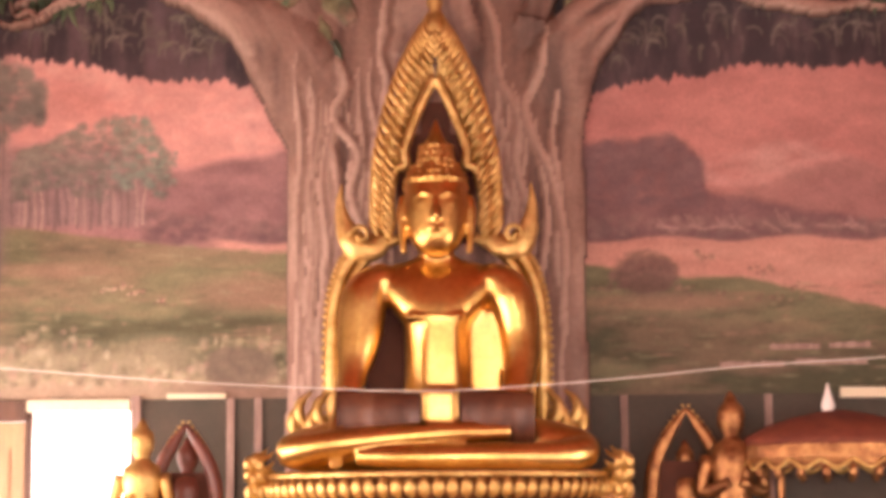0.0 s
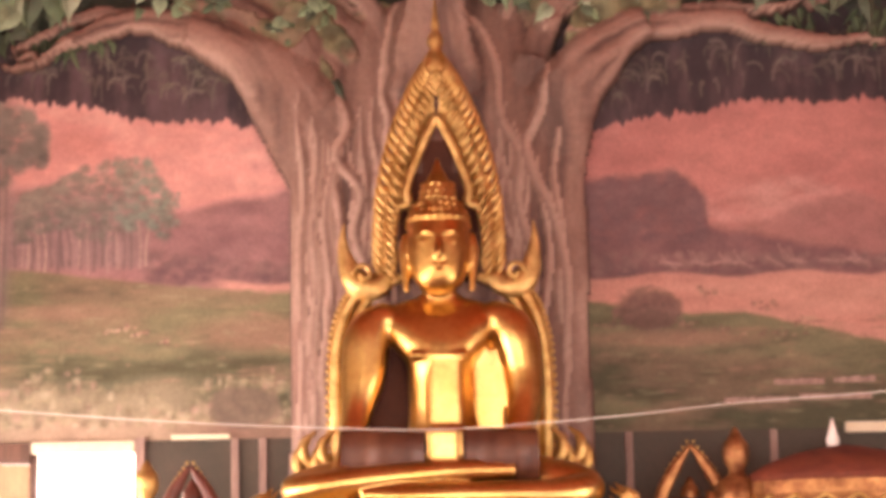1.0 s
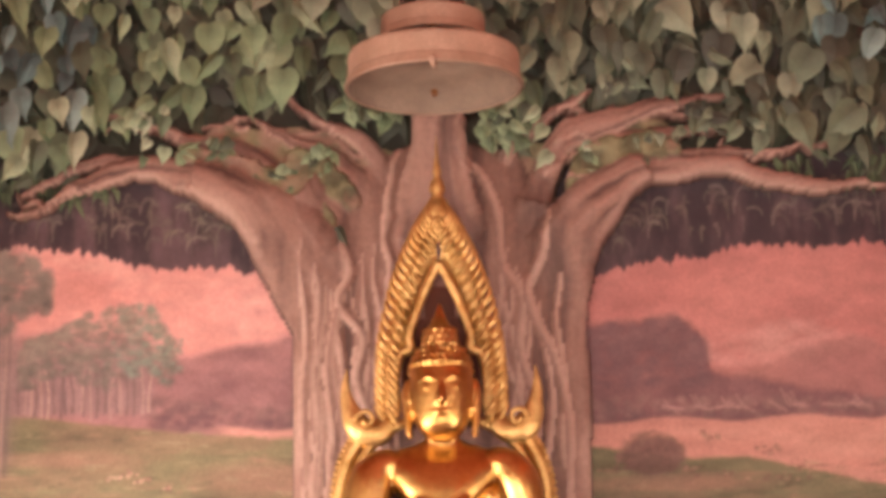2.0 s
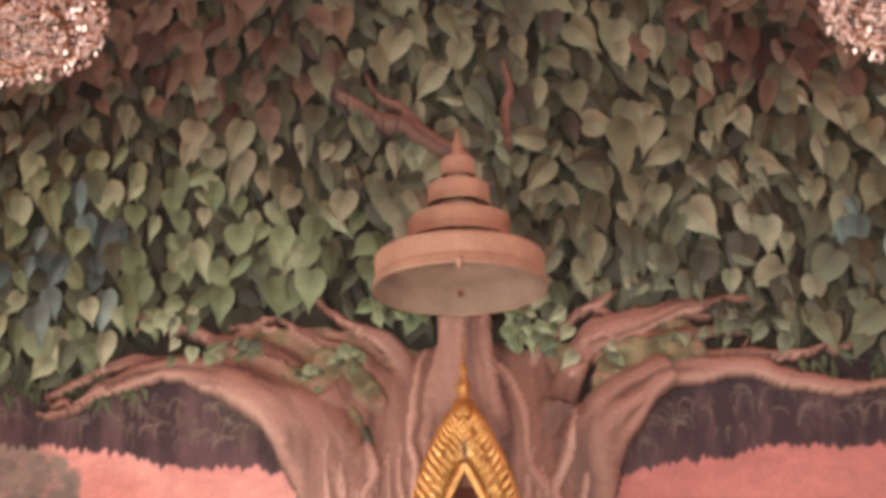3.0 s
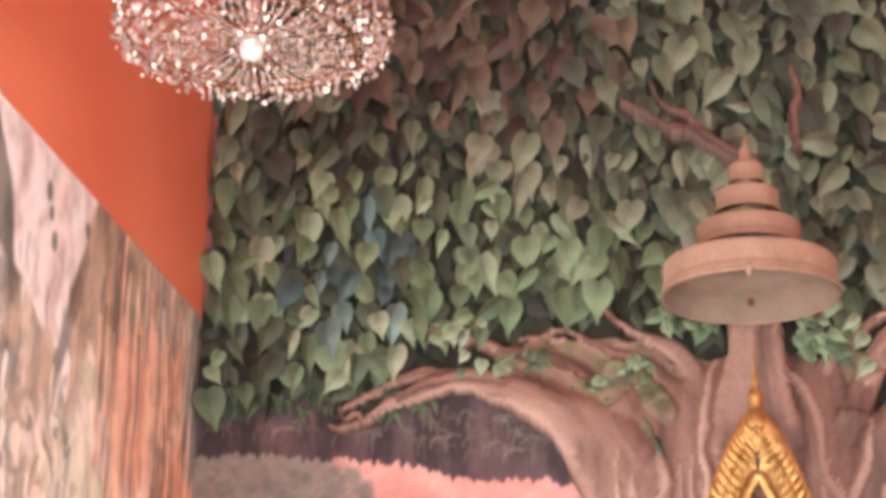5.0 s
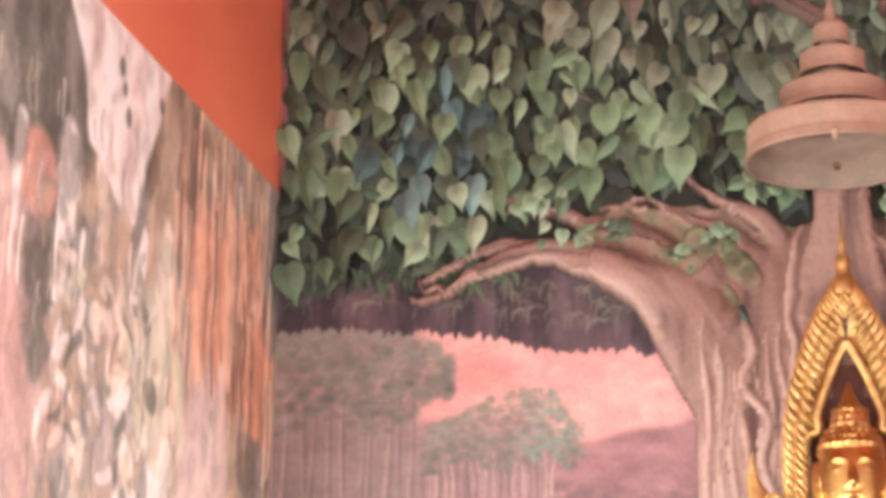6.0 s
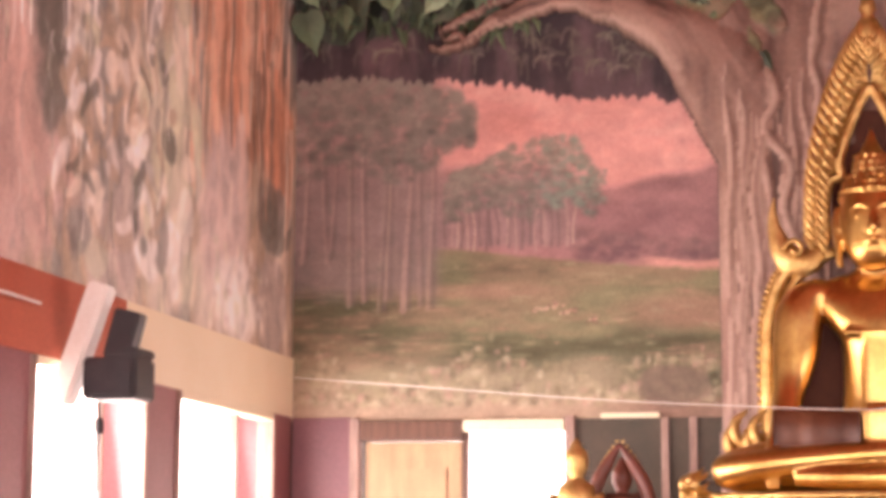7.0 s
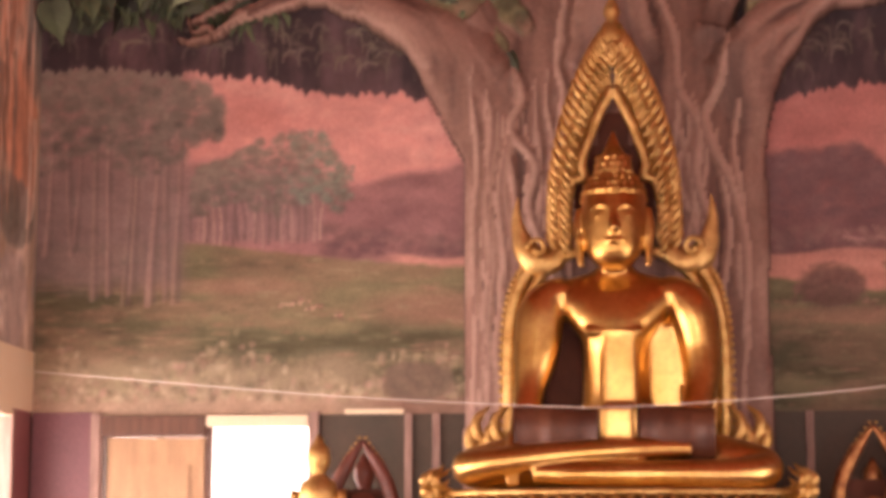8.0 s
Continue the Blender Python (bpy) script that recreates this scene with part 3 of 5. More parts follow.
def landscape_east():
    r = random.Random(22)
    s = Sheet(0.8, XR - .002, 2.632, 5.66, .0115, .0115)
    U, Z = s.U, s.Z
    s.C[:] = blend(SKY0, SKY1, ease(.3, .75, fbm(U * .8, Z * 1.7, 2) + .2 * (4.9 - Z)))
    s.lay(.55 * ease(.52, .75, fbm(U * 1.2, Z * 2.8, 17, 5)), SKY2)
    far = lambda u: np.interp(u, (.8, 1.8, 2.2, 2.7, 2.9, 3.3, 4.1), (4.0, 4.02, 4.08, 4.26, 4.30, 4.10, 4.25)) + .06 * (fbm(u * 4, u * 0, 33, 3) - .5)
    s.lay(.8 * ease(-.03, .05, far(U) - Z), blend((.28, .135, .13), (.42, .205, .185), fbm(U * 2, Z * 3, 7)))
    shore = lambda u: np.interp(u, (.8, 1.1, 1.65, 1.8, 1.88, 2.3, 3.0, 4.1), (4.38, 4.40, 4.44, 4.34, 4.08, 3.98, 3.86, 3.86))
    s.lay(.78 * ease(-.03, .06, shore(U) - Z + .06 * (fbm(U * 7, Z * 7, 35, 3) - .5)), blend(HILL0, HILL1, ease(.3, .8, fbm(U * 2.4, Z * 3.6, 9, 5))))
    foliage(s, 330, .85, 1.84, lambda u: 3.95, lambda u: float(shore(u)) + .03 * math.sin(17 * u), ((.15, .08, .09), (.24, .135, .14)), r, (.03, .09))
    foliage(s, 240, .9, 3.4, lambda u: 3.72, lambda u: 3.92 - .03 * u, ((.13, .075, .08), (.34, .20, .185)), r, (.02, .07))
    for _ in range(26):
        u = r.uniform(1.5, 3.2)
        s.stroke([(u, 3.82 + r.uniform(-.05, .1)), (u + .05, 3.80), (u + .12, 3.78 + r.uniform(-.04, .04))], .012, (.45, .27, .25), .5)
    s.lay(.9 * ease(3.73, 3.70, Z + .02 * np.sin(7 * U) + .02 * (fbm(U * 9, Z * 2, 37) - .5)), blend((.56, .255, .205), (.68, .37, .295), fbm(U * 1.5, Z * 8, 39)))
    meadow(s, lambda u: np.interp(u, (.8, 1.05, 1.7, 2.1, 3.1, 4.1), (3.56, 3.54, 3.44, 3.45, 3.22, 3.15)), 47,
           lambda u, z: 1.0 * ease(3.30, 2.95, z),
           lambda u, z: .7 * ease(.4, .08, np.hypot((u - 1.6) / 2.6, (z - 3.27) / .28)))
    grass(s, 380, .85, XR, 2.66, 3.4, r)
    s.blob(1.46, 3.47, .23, .15, (.16, .088, .075), .85, 73, .25)
    foliage(s, 150, 1.19, 1.67, lambda u: 3.36, lambda u: 3.40 + .24 * max(0, 1 - ((u - 1.43) / .25) ** 2) ** .5, ((.13, .07, .062), (.26, .15, .12)), r, (.018, .045))
    for u, z, w in ((1.83, 3.60, .07), (2.25, 3.50, .06), (2.5, 3.36, .06), (1.7, 3.36, .08), (2.0, 3.33, .1), (2.35, 3.30, .12)):
        for _ in range(9):
            s.dab(u + r.gauss(0, w * .6), z + r.gauss(0, .02), r.uniform(.012, .03), .016, r.choice(((.19, .10, .08), (.28, .17, .12), (.36, .24, .17))), .65)
    fringe(s, lambda u: np.interp(u, (.8, 1.08, 1.32, 1.65, 1.9, 2.29, 2.73, 4.1), (4.6, 4.72, 4.79, 4.83, 4.87, 4.94, 4.91, 5.0)), 91, r)
    s.C *= (.78 + .44 * fbm(U * 8 + 3 * fbm(U * 2, Z * 2, 411), Z * 13, 413, 5))[..., None]
    s.C *= .88   # darkens the whole eastern half: deeper meadow tones, plus weaker light put into pigment
    s.mesh("painted_landscape", lambda u, z: np.stack([u - .03, u * 0 + YM, z], -1), mural, "rosy lake with dark wooded shore and meadow", M_PAINT)


landscape_west()
landscape_east()
# plain bars for a painted inscription
for k, (x0, x1, z) in enumerate(((2.25, 2.60, 2.955), (2.66, 2.95, 2.965), (1.90, 2.35, 2.835), (2.42, 2.92, 2.85))):
    part("inscription_bar", band(x0, x1, lambda q: z - 0.02, lambda q: z + 0.02 + rag(q, 0.012, 25, 2), YM - .003, 24), M_STEM, mural, "unreadable pale painted lettering")


# trunk and limbs in one low relief: each limb is (x, z, radius) along its way
BOUGHS = [
    [(-0.72, 4.5, .38), (-1.06, 4.98, .29), (-1.42, 5.30, .19), (-1.80, 5.50, .115), (-2.15, 5.58, .085), (-2.42, 5.52, .07), (-2.62, 5.42, .045), (-2.84, 5.31, .02)],
    [(-0.62, 4.92, .22), (-0.90, 5.26, .14), (-1.13, 5.48, .105), (-1.35, 5.63, .085), (-1.60, 5.72, .075), (-1.88, 5.80, .05), (-2.14, 5.89, .018)],
    [(-0.38, 4.95, .17), (-0.50, 5.31, .105), (-0.69, 5.49, .085), (-0.90, 5.67, .065), (-1.05, 5.76, .05), (-1.32, 5.89, .018)],
    [(-0.27, 5.05, .14), (-0.37, 5.43, .095), (-0.52, 5.65, .075), (-0.78, 5.86, .05), (-1.0, 6.02, .018)],
    [(-.02, 4.5, .38), (-.03, 5.2, .28), (-.03, 5.6, .21), (-.03, 5.88, .19), (0, 6.3, .17), (0, 6.6, .1)],
    [(0.62, 4.5, .36), (0.84, 4.95, .25), (1.11, 5.29, .17), (1.44, 5.49, .12), (1.89, 5.53, .085), (2.28, 5.42, .07), (2.67, 5.35, .05), (2.99, 5.38, .025)],
    [(0.39, 4.80, .20), (0.60, 5.21, .125), (0.73, 5.46, .10), (0.83, 5.68, .105), (1.11, 5.82, .095), (1.43, 5.92, .07), (1.82, 6.03, .025)],
    [(0.40, 5.40, .07), (0.54, 5.71, .05), (0.83, 5.93, .04), (1.06, 6.07, .018)],
    [(1.34, 5.52, .07), (1.82, 5.62, .05), (2.25, 5.58, .035), (2.54, 5.66, .012)],
    [(-0.02, 7.12, .06), (-0.35, 7.32, .05), (-0.62, 7.42, .04), (-0.95, 7.62, .02)],
    [(-0.30, 7.30, .045), (-0.48, 7.52, .035), (-0.62, 7.62, .025), (-0.72, 7.80, .014)],
    [(0.33, 7.22, .035), (0.30, 7.45, .035), (0.36, 7.62, .03), (0.30, 7.85, .014)],
    [(-2.15, 5.60, .055), (-2.45, 5.64, .045), (-2.72, 5.52, .03), (-3.0, 5.40, .013)],
    [(-1.05, 5.55, .05), (-1.3, 5.50, .05), (-1.6, 5.62, .035), (-1.9, 5.68, .013)],
    [(1.09, 5.78, .06), (1.44, 5.72, .045), (1.74, 5.80, .03), (2.04, 5.78, .013)],
]
TRUNK = [(-.045, 1.4, 1.05), (-.045, 3.0, 1.03), (-.045, 4.2, 1.03), (-.04, 4.7, 1.0), (-.03, 4.95, .8), (-.03, 5.15, .5), (-.03, 5.3, .25)]
MOSS = [[(-1.82, 5.66, .06), (-1.45, 5.50, .13), (-1.10, 5.30, .17), (-.88, 5.12, .14)], [(-1.05, 5.60, .08), (-.80, 5.42, .09), (-.66, 5.28, .07)], [(0.92, 5.28, .08), (1.06, 5.50, .13), (1.32, 5.65, .10), (1.64, 5.64, .05)]]
MOSS += [[(-1.75, 5.82, .05), (-1.30, 5.72, .13), (-.95, 5.52, .17), (-.62, 5.40, .15), (-.42, 5.60, .10)], [(-1.25, 5.84, .04), (-.85, 5.76, .10), (-.55, 5.55, .12)], [(0.49, 5.35, .10), (0.66, 5.60, .13), (1.04, 5.70, .12), (1.54, 5.80, .06)]]
MOSS_LIE = ((.13, 1), (.13, 2), (.13, 6), (.02, 2), (.02, 4), (.02, 7))   # height over the wall, limb it grows on
rt = random.Random(8)
VINES = [[(.15, 5.85, .02), (.12, 5.63, .03), (.31, 5.42, .036), (.37, 5.09, .04), (.40, 4.80, .042), (.52, 4.55, .04), (.50, 4.2, .04), (.60, 3.8, .04), (.56, 3.2, .04)],
         [(-.20, 5.88, .02), (-.31, 5.68, .03), (-.34, 5.40, .035), (-.40, 5.05, .04), (-.36, 4.7, .04), (-.46, 4.3, .04)],
         [(.70, 5.15, .02), (.68, 4.88, .04), (.56, 4.62, .045), (.64, 4.36, .045), (.74, 4.16, .04), (.83, 3.69, .04), (.80, 3.1, .035)],
         [(-.72, 5.0, .02), (-.66, 4.78, .035), (-.74, 4.55, .04), (-.57, 4.30, .042), (-.62, 4.0, .045), (-.50, 3.7, .04)]]
for i in range(26):
    side = rt.choice((-1, 1))
    x0, z0, a, k, f = -.02 + side * rt.uniform(.36, .97), rt.uniform(4.3, 5.05), rt.uniform(.015, .05), rt.uniform(4, 9), rt.uniform(0, 6)
    way, z = [], z0
    while z > 1.8:
        way.append((min(max(x0 + a * math.sin(k * z + f) + side * .03 * (4.4 - z) * .4, -1.0), .96), z, rt.uniform(.018, .038) * min(1, .4 + .3 * len(way))))
        z -= rt.uniform(.14, .22)
    VINES.append(way)

# small crooked twigs off the limbs
TWIGS = []
for L in BOUGHS[:4] + BOUGHS[5:9]:
    for _ in range(5):
        k = rt.randrange(2, len(L))
        x, z, q = L[k]
        side, way = math.copysign(1, x), [(x, z, max(q * .5, .018))]
        for j in range(3):
            x, z = x + side * rt.uniform(.03, .16), z + rt.uniform(-.07, .12)
            way.append((x, z, .020 - .005 * j))
        TWIGS.append(way)
BIG_LIMBS = len(BOUGHS)
BOUGHS += TWIGS[::2]
VINES += TWIGS[1::2]

tree = thing("bodhi_tree_relief", "great bodhi tree in painted low relief with heart-shaped leaves", "tree relief")


def relief():
    step = 0.0175
    xs, zs = np.arange(-3.25, 3.25, step), np.arange(1.5, 8.1, step)
    gx, gz = np.meshgrid(xs, zs, indexing="ij")
    height, owner = np.full(gx.shape, -1.0), np.full(gx.shape, -1)
    colour = np.zeros(gx.shape + (3,))
    # bark0 darkens the grooves, pale lights the edges: shading painted into the colour
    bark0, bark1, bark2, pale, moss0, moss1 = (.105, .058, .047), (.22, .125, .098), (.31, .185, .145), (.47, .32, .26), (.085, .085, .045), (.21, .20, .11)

    warp_x = .10 * (fbm(gx * 3.1, gz * 3.1, 201, 4) - .5) * ease(4.3, 5.0, gz)
    warp_z = .12 * (fbm(gx * 3.4, gz * 3.4, 211, 4) - .5) * ease(4.3, 5.0, gz)

    def along_way(way):
        """Over a window round the way: distance in radii, place across, run along, radius."""
        pts = spline(way, 5)
        px, pz, pr = np.array(pts).T
        i0, i1 = np.searchsorted(xs, (px.min() - pr.max(), px.max() + pr.max()))
        j0, j1 = np.searchsorted(zs, (pz.min() - pr.max(), pz.max() + pr.max()))
        win = (slice(max(i0 - 1, 0), i1 + 1), slice(max(j0 - 1, 0), j1 + 1))
        X, Z = gx[win], gz[win]
        X, Z = X + warp_x[win], Z + warp_z[win]
        best, lat, run_, rad = np.full(X.shape, 9.0), np.zeros(X.shape), np.zeros(X.shape), np.ones(X.shape)
        run = 0.0
        for (xa, za, ra), (xb, zb, rb) in zip(pts, pts[1:]):
            dx, dz = xb - xa, zb - za
            ln = math.hypot(dx, dz)
            t = np.clip(((X - xa) * dx + (Z - za) * dz) / ln ** 2, 0, 1)
            ox, oz = X - xa - t * dx, Z - za - t * dz
            r = ra + (rb - ra) * t
            q = np.hypot(ox, oz) / r
            m = q < best
            best, lat = np.where(m, q, best), np.where(m, (ox * dz - oz * dx) / ln / r, lat)
            run_, rad = np.where(m, run + t * ln, run_), np.where(m, r, rad)
            run += ln
        return win, X, Z, best, lat, run_, rad

    def put(win, m, h, c, index):
        m = m & (h > height[win])
        height[win] = np.where(m, h, height[win])
        if index is not None:
            owner[win] = np.where(m, index, owner[win])
        colour[win] = np.where(m[..., None], c, colour[win])

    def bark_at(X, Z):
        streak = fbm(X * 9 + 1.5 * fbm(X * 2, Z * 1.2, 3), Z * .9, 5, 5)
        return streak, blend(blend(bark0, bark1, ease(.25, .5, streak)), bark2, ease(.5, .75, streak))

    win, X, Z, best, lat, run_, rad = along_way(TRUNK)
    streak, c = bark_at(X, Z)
    # a lit rim painted along the trunk's sides
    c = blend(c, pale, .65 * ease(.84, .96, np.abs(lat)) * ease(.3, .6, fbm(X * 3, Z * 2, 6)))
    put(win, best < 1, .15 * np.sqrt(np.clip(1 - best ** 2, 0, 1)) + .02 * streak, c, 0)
    for n, L in enumerate(BOUGHS):
        win, X, Z, best, lat, run_, rad = along_way(L)
        streak = fbm(lat * 2.2 + n + .5 * np.sin(run_ * 4 + n), run_ * 1.6, 11 + n, 4)
        edge = lat * (1 if L[-1][0] > L[0][0] else -1)
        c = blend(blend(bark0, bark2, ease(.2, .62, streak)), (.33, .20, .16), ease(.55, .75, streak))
        # lit edge painted along one side of the limb, fainter on the other
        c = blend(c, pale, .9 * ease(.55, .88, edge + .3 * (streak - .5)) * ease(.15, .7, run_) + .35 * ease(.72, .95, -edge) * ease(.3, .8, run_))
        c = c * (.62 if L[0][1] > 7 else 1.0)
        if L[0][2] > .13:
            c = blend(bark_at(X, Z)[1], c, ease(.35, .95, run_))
        put(win, best < 1, np.minimum(rad, .2) * .6 * np.sqrt(np.clip(1 - best ** 2, 0, 1)) * (.75 + .5 * streak) * ease(-.1, .45, run_) + .06 + .09 * ease(.3, .6, run_) * (rad > .12) + (.16 if L[0][1] > 7 else 0), c, n + 1)
    for n, L in enumerate(MOSS):
        win, X, Z, best, lat, run_, rad = along_way(L)
        mottle = fbm(X * 9, Z * 9, 41 + n, 4)
        c = blend(blend(moss0, moss1, ease(.3, .7, mottle)), bark2, .7 * ease(.5, .7, fbm(X * 5, Z * 4, 61 + n, 3)))
        put(win, best + .8 * (fbm(X * 6, Z * 6, 51 + n, 3) - .5) < 1, MOSS_LIE[n][0] + .05 * mottle, c, MOSS_LIE[n][1])
    ground = np.maximum(height, 0)
    for n, L in enumerate(VINES):
        win, X, Z, best, lat, run_, rad = along_way(L)
        bump_ = rad * .75 * np.sqrt(np.clip(1 - best ** 2, 0, 1))
        # one flank of each vine is painted pale, as if lit
        c = blend(blend(bark1, pale, ease(-.7, .6, lat if n % 2 else -lat)), bark2, .5 * fbm(X * 4, Z * 3, 71 + n, 3))
        on = (best < 1) & (owner[win] >= 0)
        put(win, on, ground[win] + bump_, c, None)
    for index in range(len(BOUGHS) + 1):
        m = owner == index
        cell = (m[:-1, :-1] | m[1:, :-1] | m[:-1, 1:] | m[1:, 1:]) & ((owner[:-1, :-1] == index) | (owner[:-1, :-1] < 0))
        ij = np.argwhere(cell)
        if not len(ij):
            continue
        corners = np.stack([ij, ij + (1, 0), ij + (1, 1), ij + (0, 1)], 1)
        flat = corners[..., 0] * len(zs) + corners[..., 1]
        ids, inv = np.unique(flat, return_inverse=True)
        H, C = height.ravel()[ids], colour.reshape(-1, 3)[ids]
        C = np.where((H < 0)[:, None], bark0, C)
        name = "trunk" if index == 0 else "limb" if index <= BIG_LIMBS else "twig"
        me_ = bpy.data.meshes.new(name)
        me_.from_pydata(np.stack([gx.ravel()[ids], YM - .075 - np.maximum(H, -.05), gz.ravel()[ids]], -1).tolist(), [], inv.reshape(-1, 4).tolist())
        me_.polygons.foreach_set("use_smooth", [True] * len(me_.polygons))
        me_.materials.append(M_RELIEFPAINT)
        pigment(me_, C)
        ob = new(name, me_)
        ob.parent = tree
        if index == 0:
            ob["label"] = "rosy-brown trunk, pale wavy roots, groove shade and lit edges painted"


relief()


# leaves: bodhi hearts with a drawn-out tip
def heart(dome, fold, slim):
    """A leaf with a raised middle, folded along its rib, its tip drawn down; shading painted in: pale rim, dark stalk,
    one half darker.
    """
    half = ((.0, .40, .55), (.17, .49, .75), (.36, .43, .95), (.48, .22, 1.1), (.46, -.06, 1.2), (.33, -.33, 1.25), (.17, -.54, 1.2), (.06, -.74, 1.1))
    ring = [(x * slim, z, t) for x, z, t in half] + [(0, -.98, 1.0)] + [(-x * slim, z, t * .82) for x, z, t in half[:0:-1]]
    vs = [(0, -dome * .6, .16), (0, -dome, -.22)] + [(x, fold * abs(x) + (.05 if z < -.9 else 0), z) for x, z, t in ring]
    leaf_shading = [.55, .95] + [t for x, z, t in ring]
    n = len(ring)
    fs = []
    for k in range(n):
        mid = 0 if (ring[k][1] + ring[(k + 1) % n][1]) > .1 else 1
        fs.append((mid, 2 + (k + 1) % n, 2 + k))
    fs += [(0, 1, 2 + next(k for k in range(n) if ring[k][1] + ring[(k + 1) % n][1] <= .1)), (1, 0, 2 + (n - next(k for k in range(n) if ring[k][1] + ring[(k + 1) % n][1] <= .1)) % n)]
    return vs, fs, leaf_shading


def leaf_paint(m):
    """Multiplies the leaf's painted shading into its colour: lighter rim, darker stalk end."""
    n, l = m.node_tree.nodes, m.node_tree.links
    b = n["Principled BSDF"]
    src = b.inputs["Base Color"].links[0].from_socket
    at = n.new("ShaderNodeAttribute")
    at.attribute_name = "pigment"
    mx = n.new("ShaderNodeMix")
    mx.data_type, mx.blend_type = "RGBA", "MULTIPLY"
    mx.inputs["Factor"].default_value = 1.0
    l.new(src, mx.inputs["A"])
    l.new(at.outputs["Color"], mx.inputs["B"])
    l.new(mx.outputs["Result"], b.inputs["Base Color"])


for m in (M_LEAF, M_LEAVES, M_LEAFRED, M_LEAFTEAL, M_LEAFSHADED):
    leaf_paint(m)


def in_crown(x, z):
    d = abs(x + .03)
    return np.interp(d, (0, .85, .86, 1.3, 2.1, 2.5, 2.9, 4.2), (6.02, 6.02, 6.12, 6.08, 6.0, 5.76, 5.52, 5.46)) + .05 * math.sin(5 * x) < z < 9.4


rl = random.Random(11)
DEEP, LEAVES = [], []
z = 9.3
while z > 5.35:
    x = XL + 0.06 + rl.uniform(0, 0.1)
    while x < XR - 0.06:
        px, pz = x + rl.uniform(-0.07, 0.07), z + rl.uniform(-0.07, 0.07)
        if in_crown(px, pz + .08):
            DEEP.append((px, pz, rl.uniform(.15, .26), rl.gauss(0, 35)))
        x += 0.15
    z -= 0.14
z = 9.3
while z > 5.4:
    x = XL + 0.1 + rl.uniform(0, 0.15)
    while x < XR - 0.1:
        px, pz = x + rl.uniform(-0.08, 0.08), z + rl.uniform(-0.09, 0.09)
        if in_crown(px, pz) and rl.random() < 0.93:
            LEAVES.append((px, pz, rl.choice((0.13, 0.16, 0.19, 0.22, 0.24, 0.27)), 30 * (fbm(px * 1.1, pz * 1.1, 301, 2) - .5) + rl.gauss(0, rl.choice((12, 20, 45)))))
        x += 0.175
    z -= 0.16
for cx, cz, wx, wz, n in ((-.55, 5.98, .2, .12, 22), (.55, 5.85, .14, .16, 26), (.32, 5.78, .06, .14, 10), (-1.35, 5.42, .28, .12, 34), (-1.0, 5.2, .14, .10, 20), (-1.75, 5.66, .22, .06, 16), (-.85, 5.55, .10, .10, 10), (1.2, 5.5, .14, .14, 26), (1.45, 5.66, .2, .06, 16), (1.95, 5.8, .3, .12, 26), (-2.2, 5.9, .3, .10, 14), (1.3, 6.12, .3, .08, 14)):
    for _ in range(n):
        LEAVES.append((cx + rl.gauss(0, wx * .6), cz + rl.gauss(0, wz * .6), rl.uniform(0.07, 0.14), rl.gauss(0, 50)))
KINDS = [heart(0.09, 0.10, 1.0), heart(0.10, 0.22, 0.9), heart(0.10, 0.42, 0.62)]
leaf_meshes = []
for kv, kf, kt in KINDS:
    leaf_mesh = bpy.data.meshes.new("leaf")
    leaf_mesh.from_pydata(kv, [], kf)
    leaf_mesh.materials.append(M_LEAF)
    pigment(leaf_mesh, np.array(kt)[:, None])
    leaf_meshes.append(leaf_mesh)


def tone(i, l):
    """Green for most; rust in the upper corners, a bluish patch low on one side."""
    x, z = l[0] + 0.3 * math.sin(i * 1.7), l[1] + 0.2 * math.sin(i * 2.9)
    if (x < -1.1 and z > 7.35 - .25 * (x + 1.1)) or (x > 1.6 and z > 7.75) or z > 8.8:
        return "rust_leaf_mass"
    if (x + 2.95) ** 2 + (z - 6.4) ** 2 < 0.14 or (x - 2.9) ** 2 + (z - 6.5) ** 2 < 0.10:
        return "teal_leaf_mass"
    return "leaf_mass"


near = sorted((l for i, l in enumerate(LEAVES) if -4.1 < l[0] < 1.2 and l[1] < 7.2 and tone(i, l) == "leaf_mass"), key=lambda l: l[1] + .35 * (l[0] + 4))[:300]
keep = set(near)


def leaf_pose(i, l, back):
    x, z, s, turn = l
    rr = random.Random(i * 7 + 1)
    y = YM - (.03 + rr.uniform(0, .05) if back else .12 + rr.uniform(0, .07) + .06 * (z < 6.05))
    return pose(x, y, z, rr.uniform(-8, 18), turn, rr.uniform(-25, 25)) @ Matrix.Diagonal((s * rr.uniform(0.9, 1.12), s, s, 1))


def mass(name, material, text, rows, back=False):
    vs, fs, ts = [], [], []
    for i, l in rows:
        m = leaf_pose(i, l, back)
        kv, kf, kt = KINDS[(i * 7 + i // 3) % 3]
        b = len(vs)
        vs += [tuple(m @ Vector(v)) for v in kv]
        fs += [tuple(b + k for k in f) for f in kf]
        ts += kt
    me = bpy.data.meshes.new(name)
    me.from_pydata(vs, [], fs)
    me.materials.append(material)
    pigment(me, np.array(ts)[:, None])
    o = new(name, me)
    o.parent = tree
    tagged(o, text, kind="stuff")


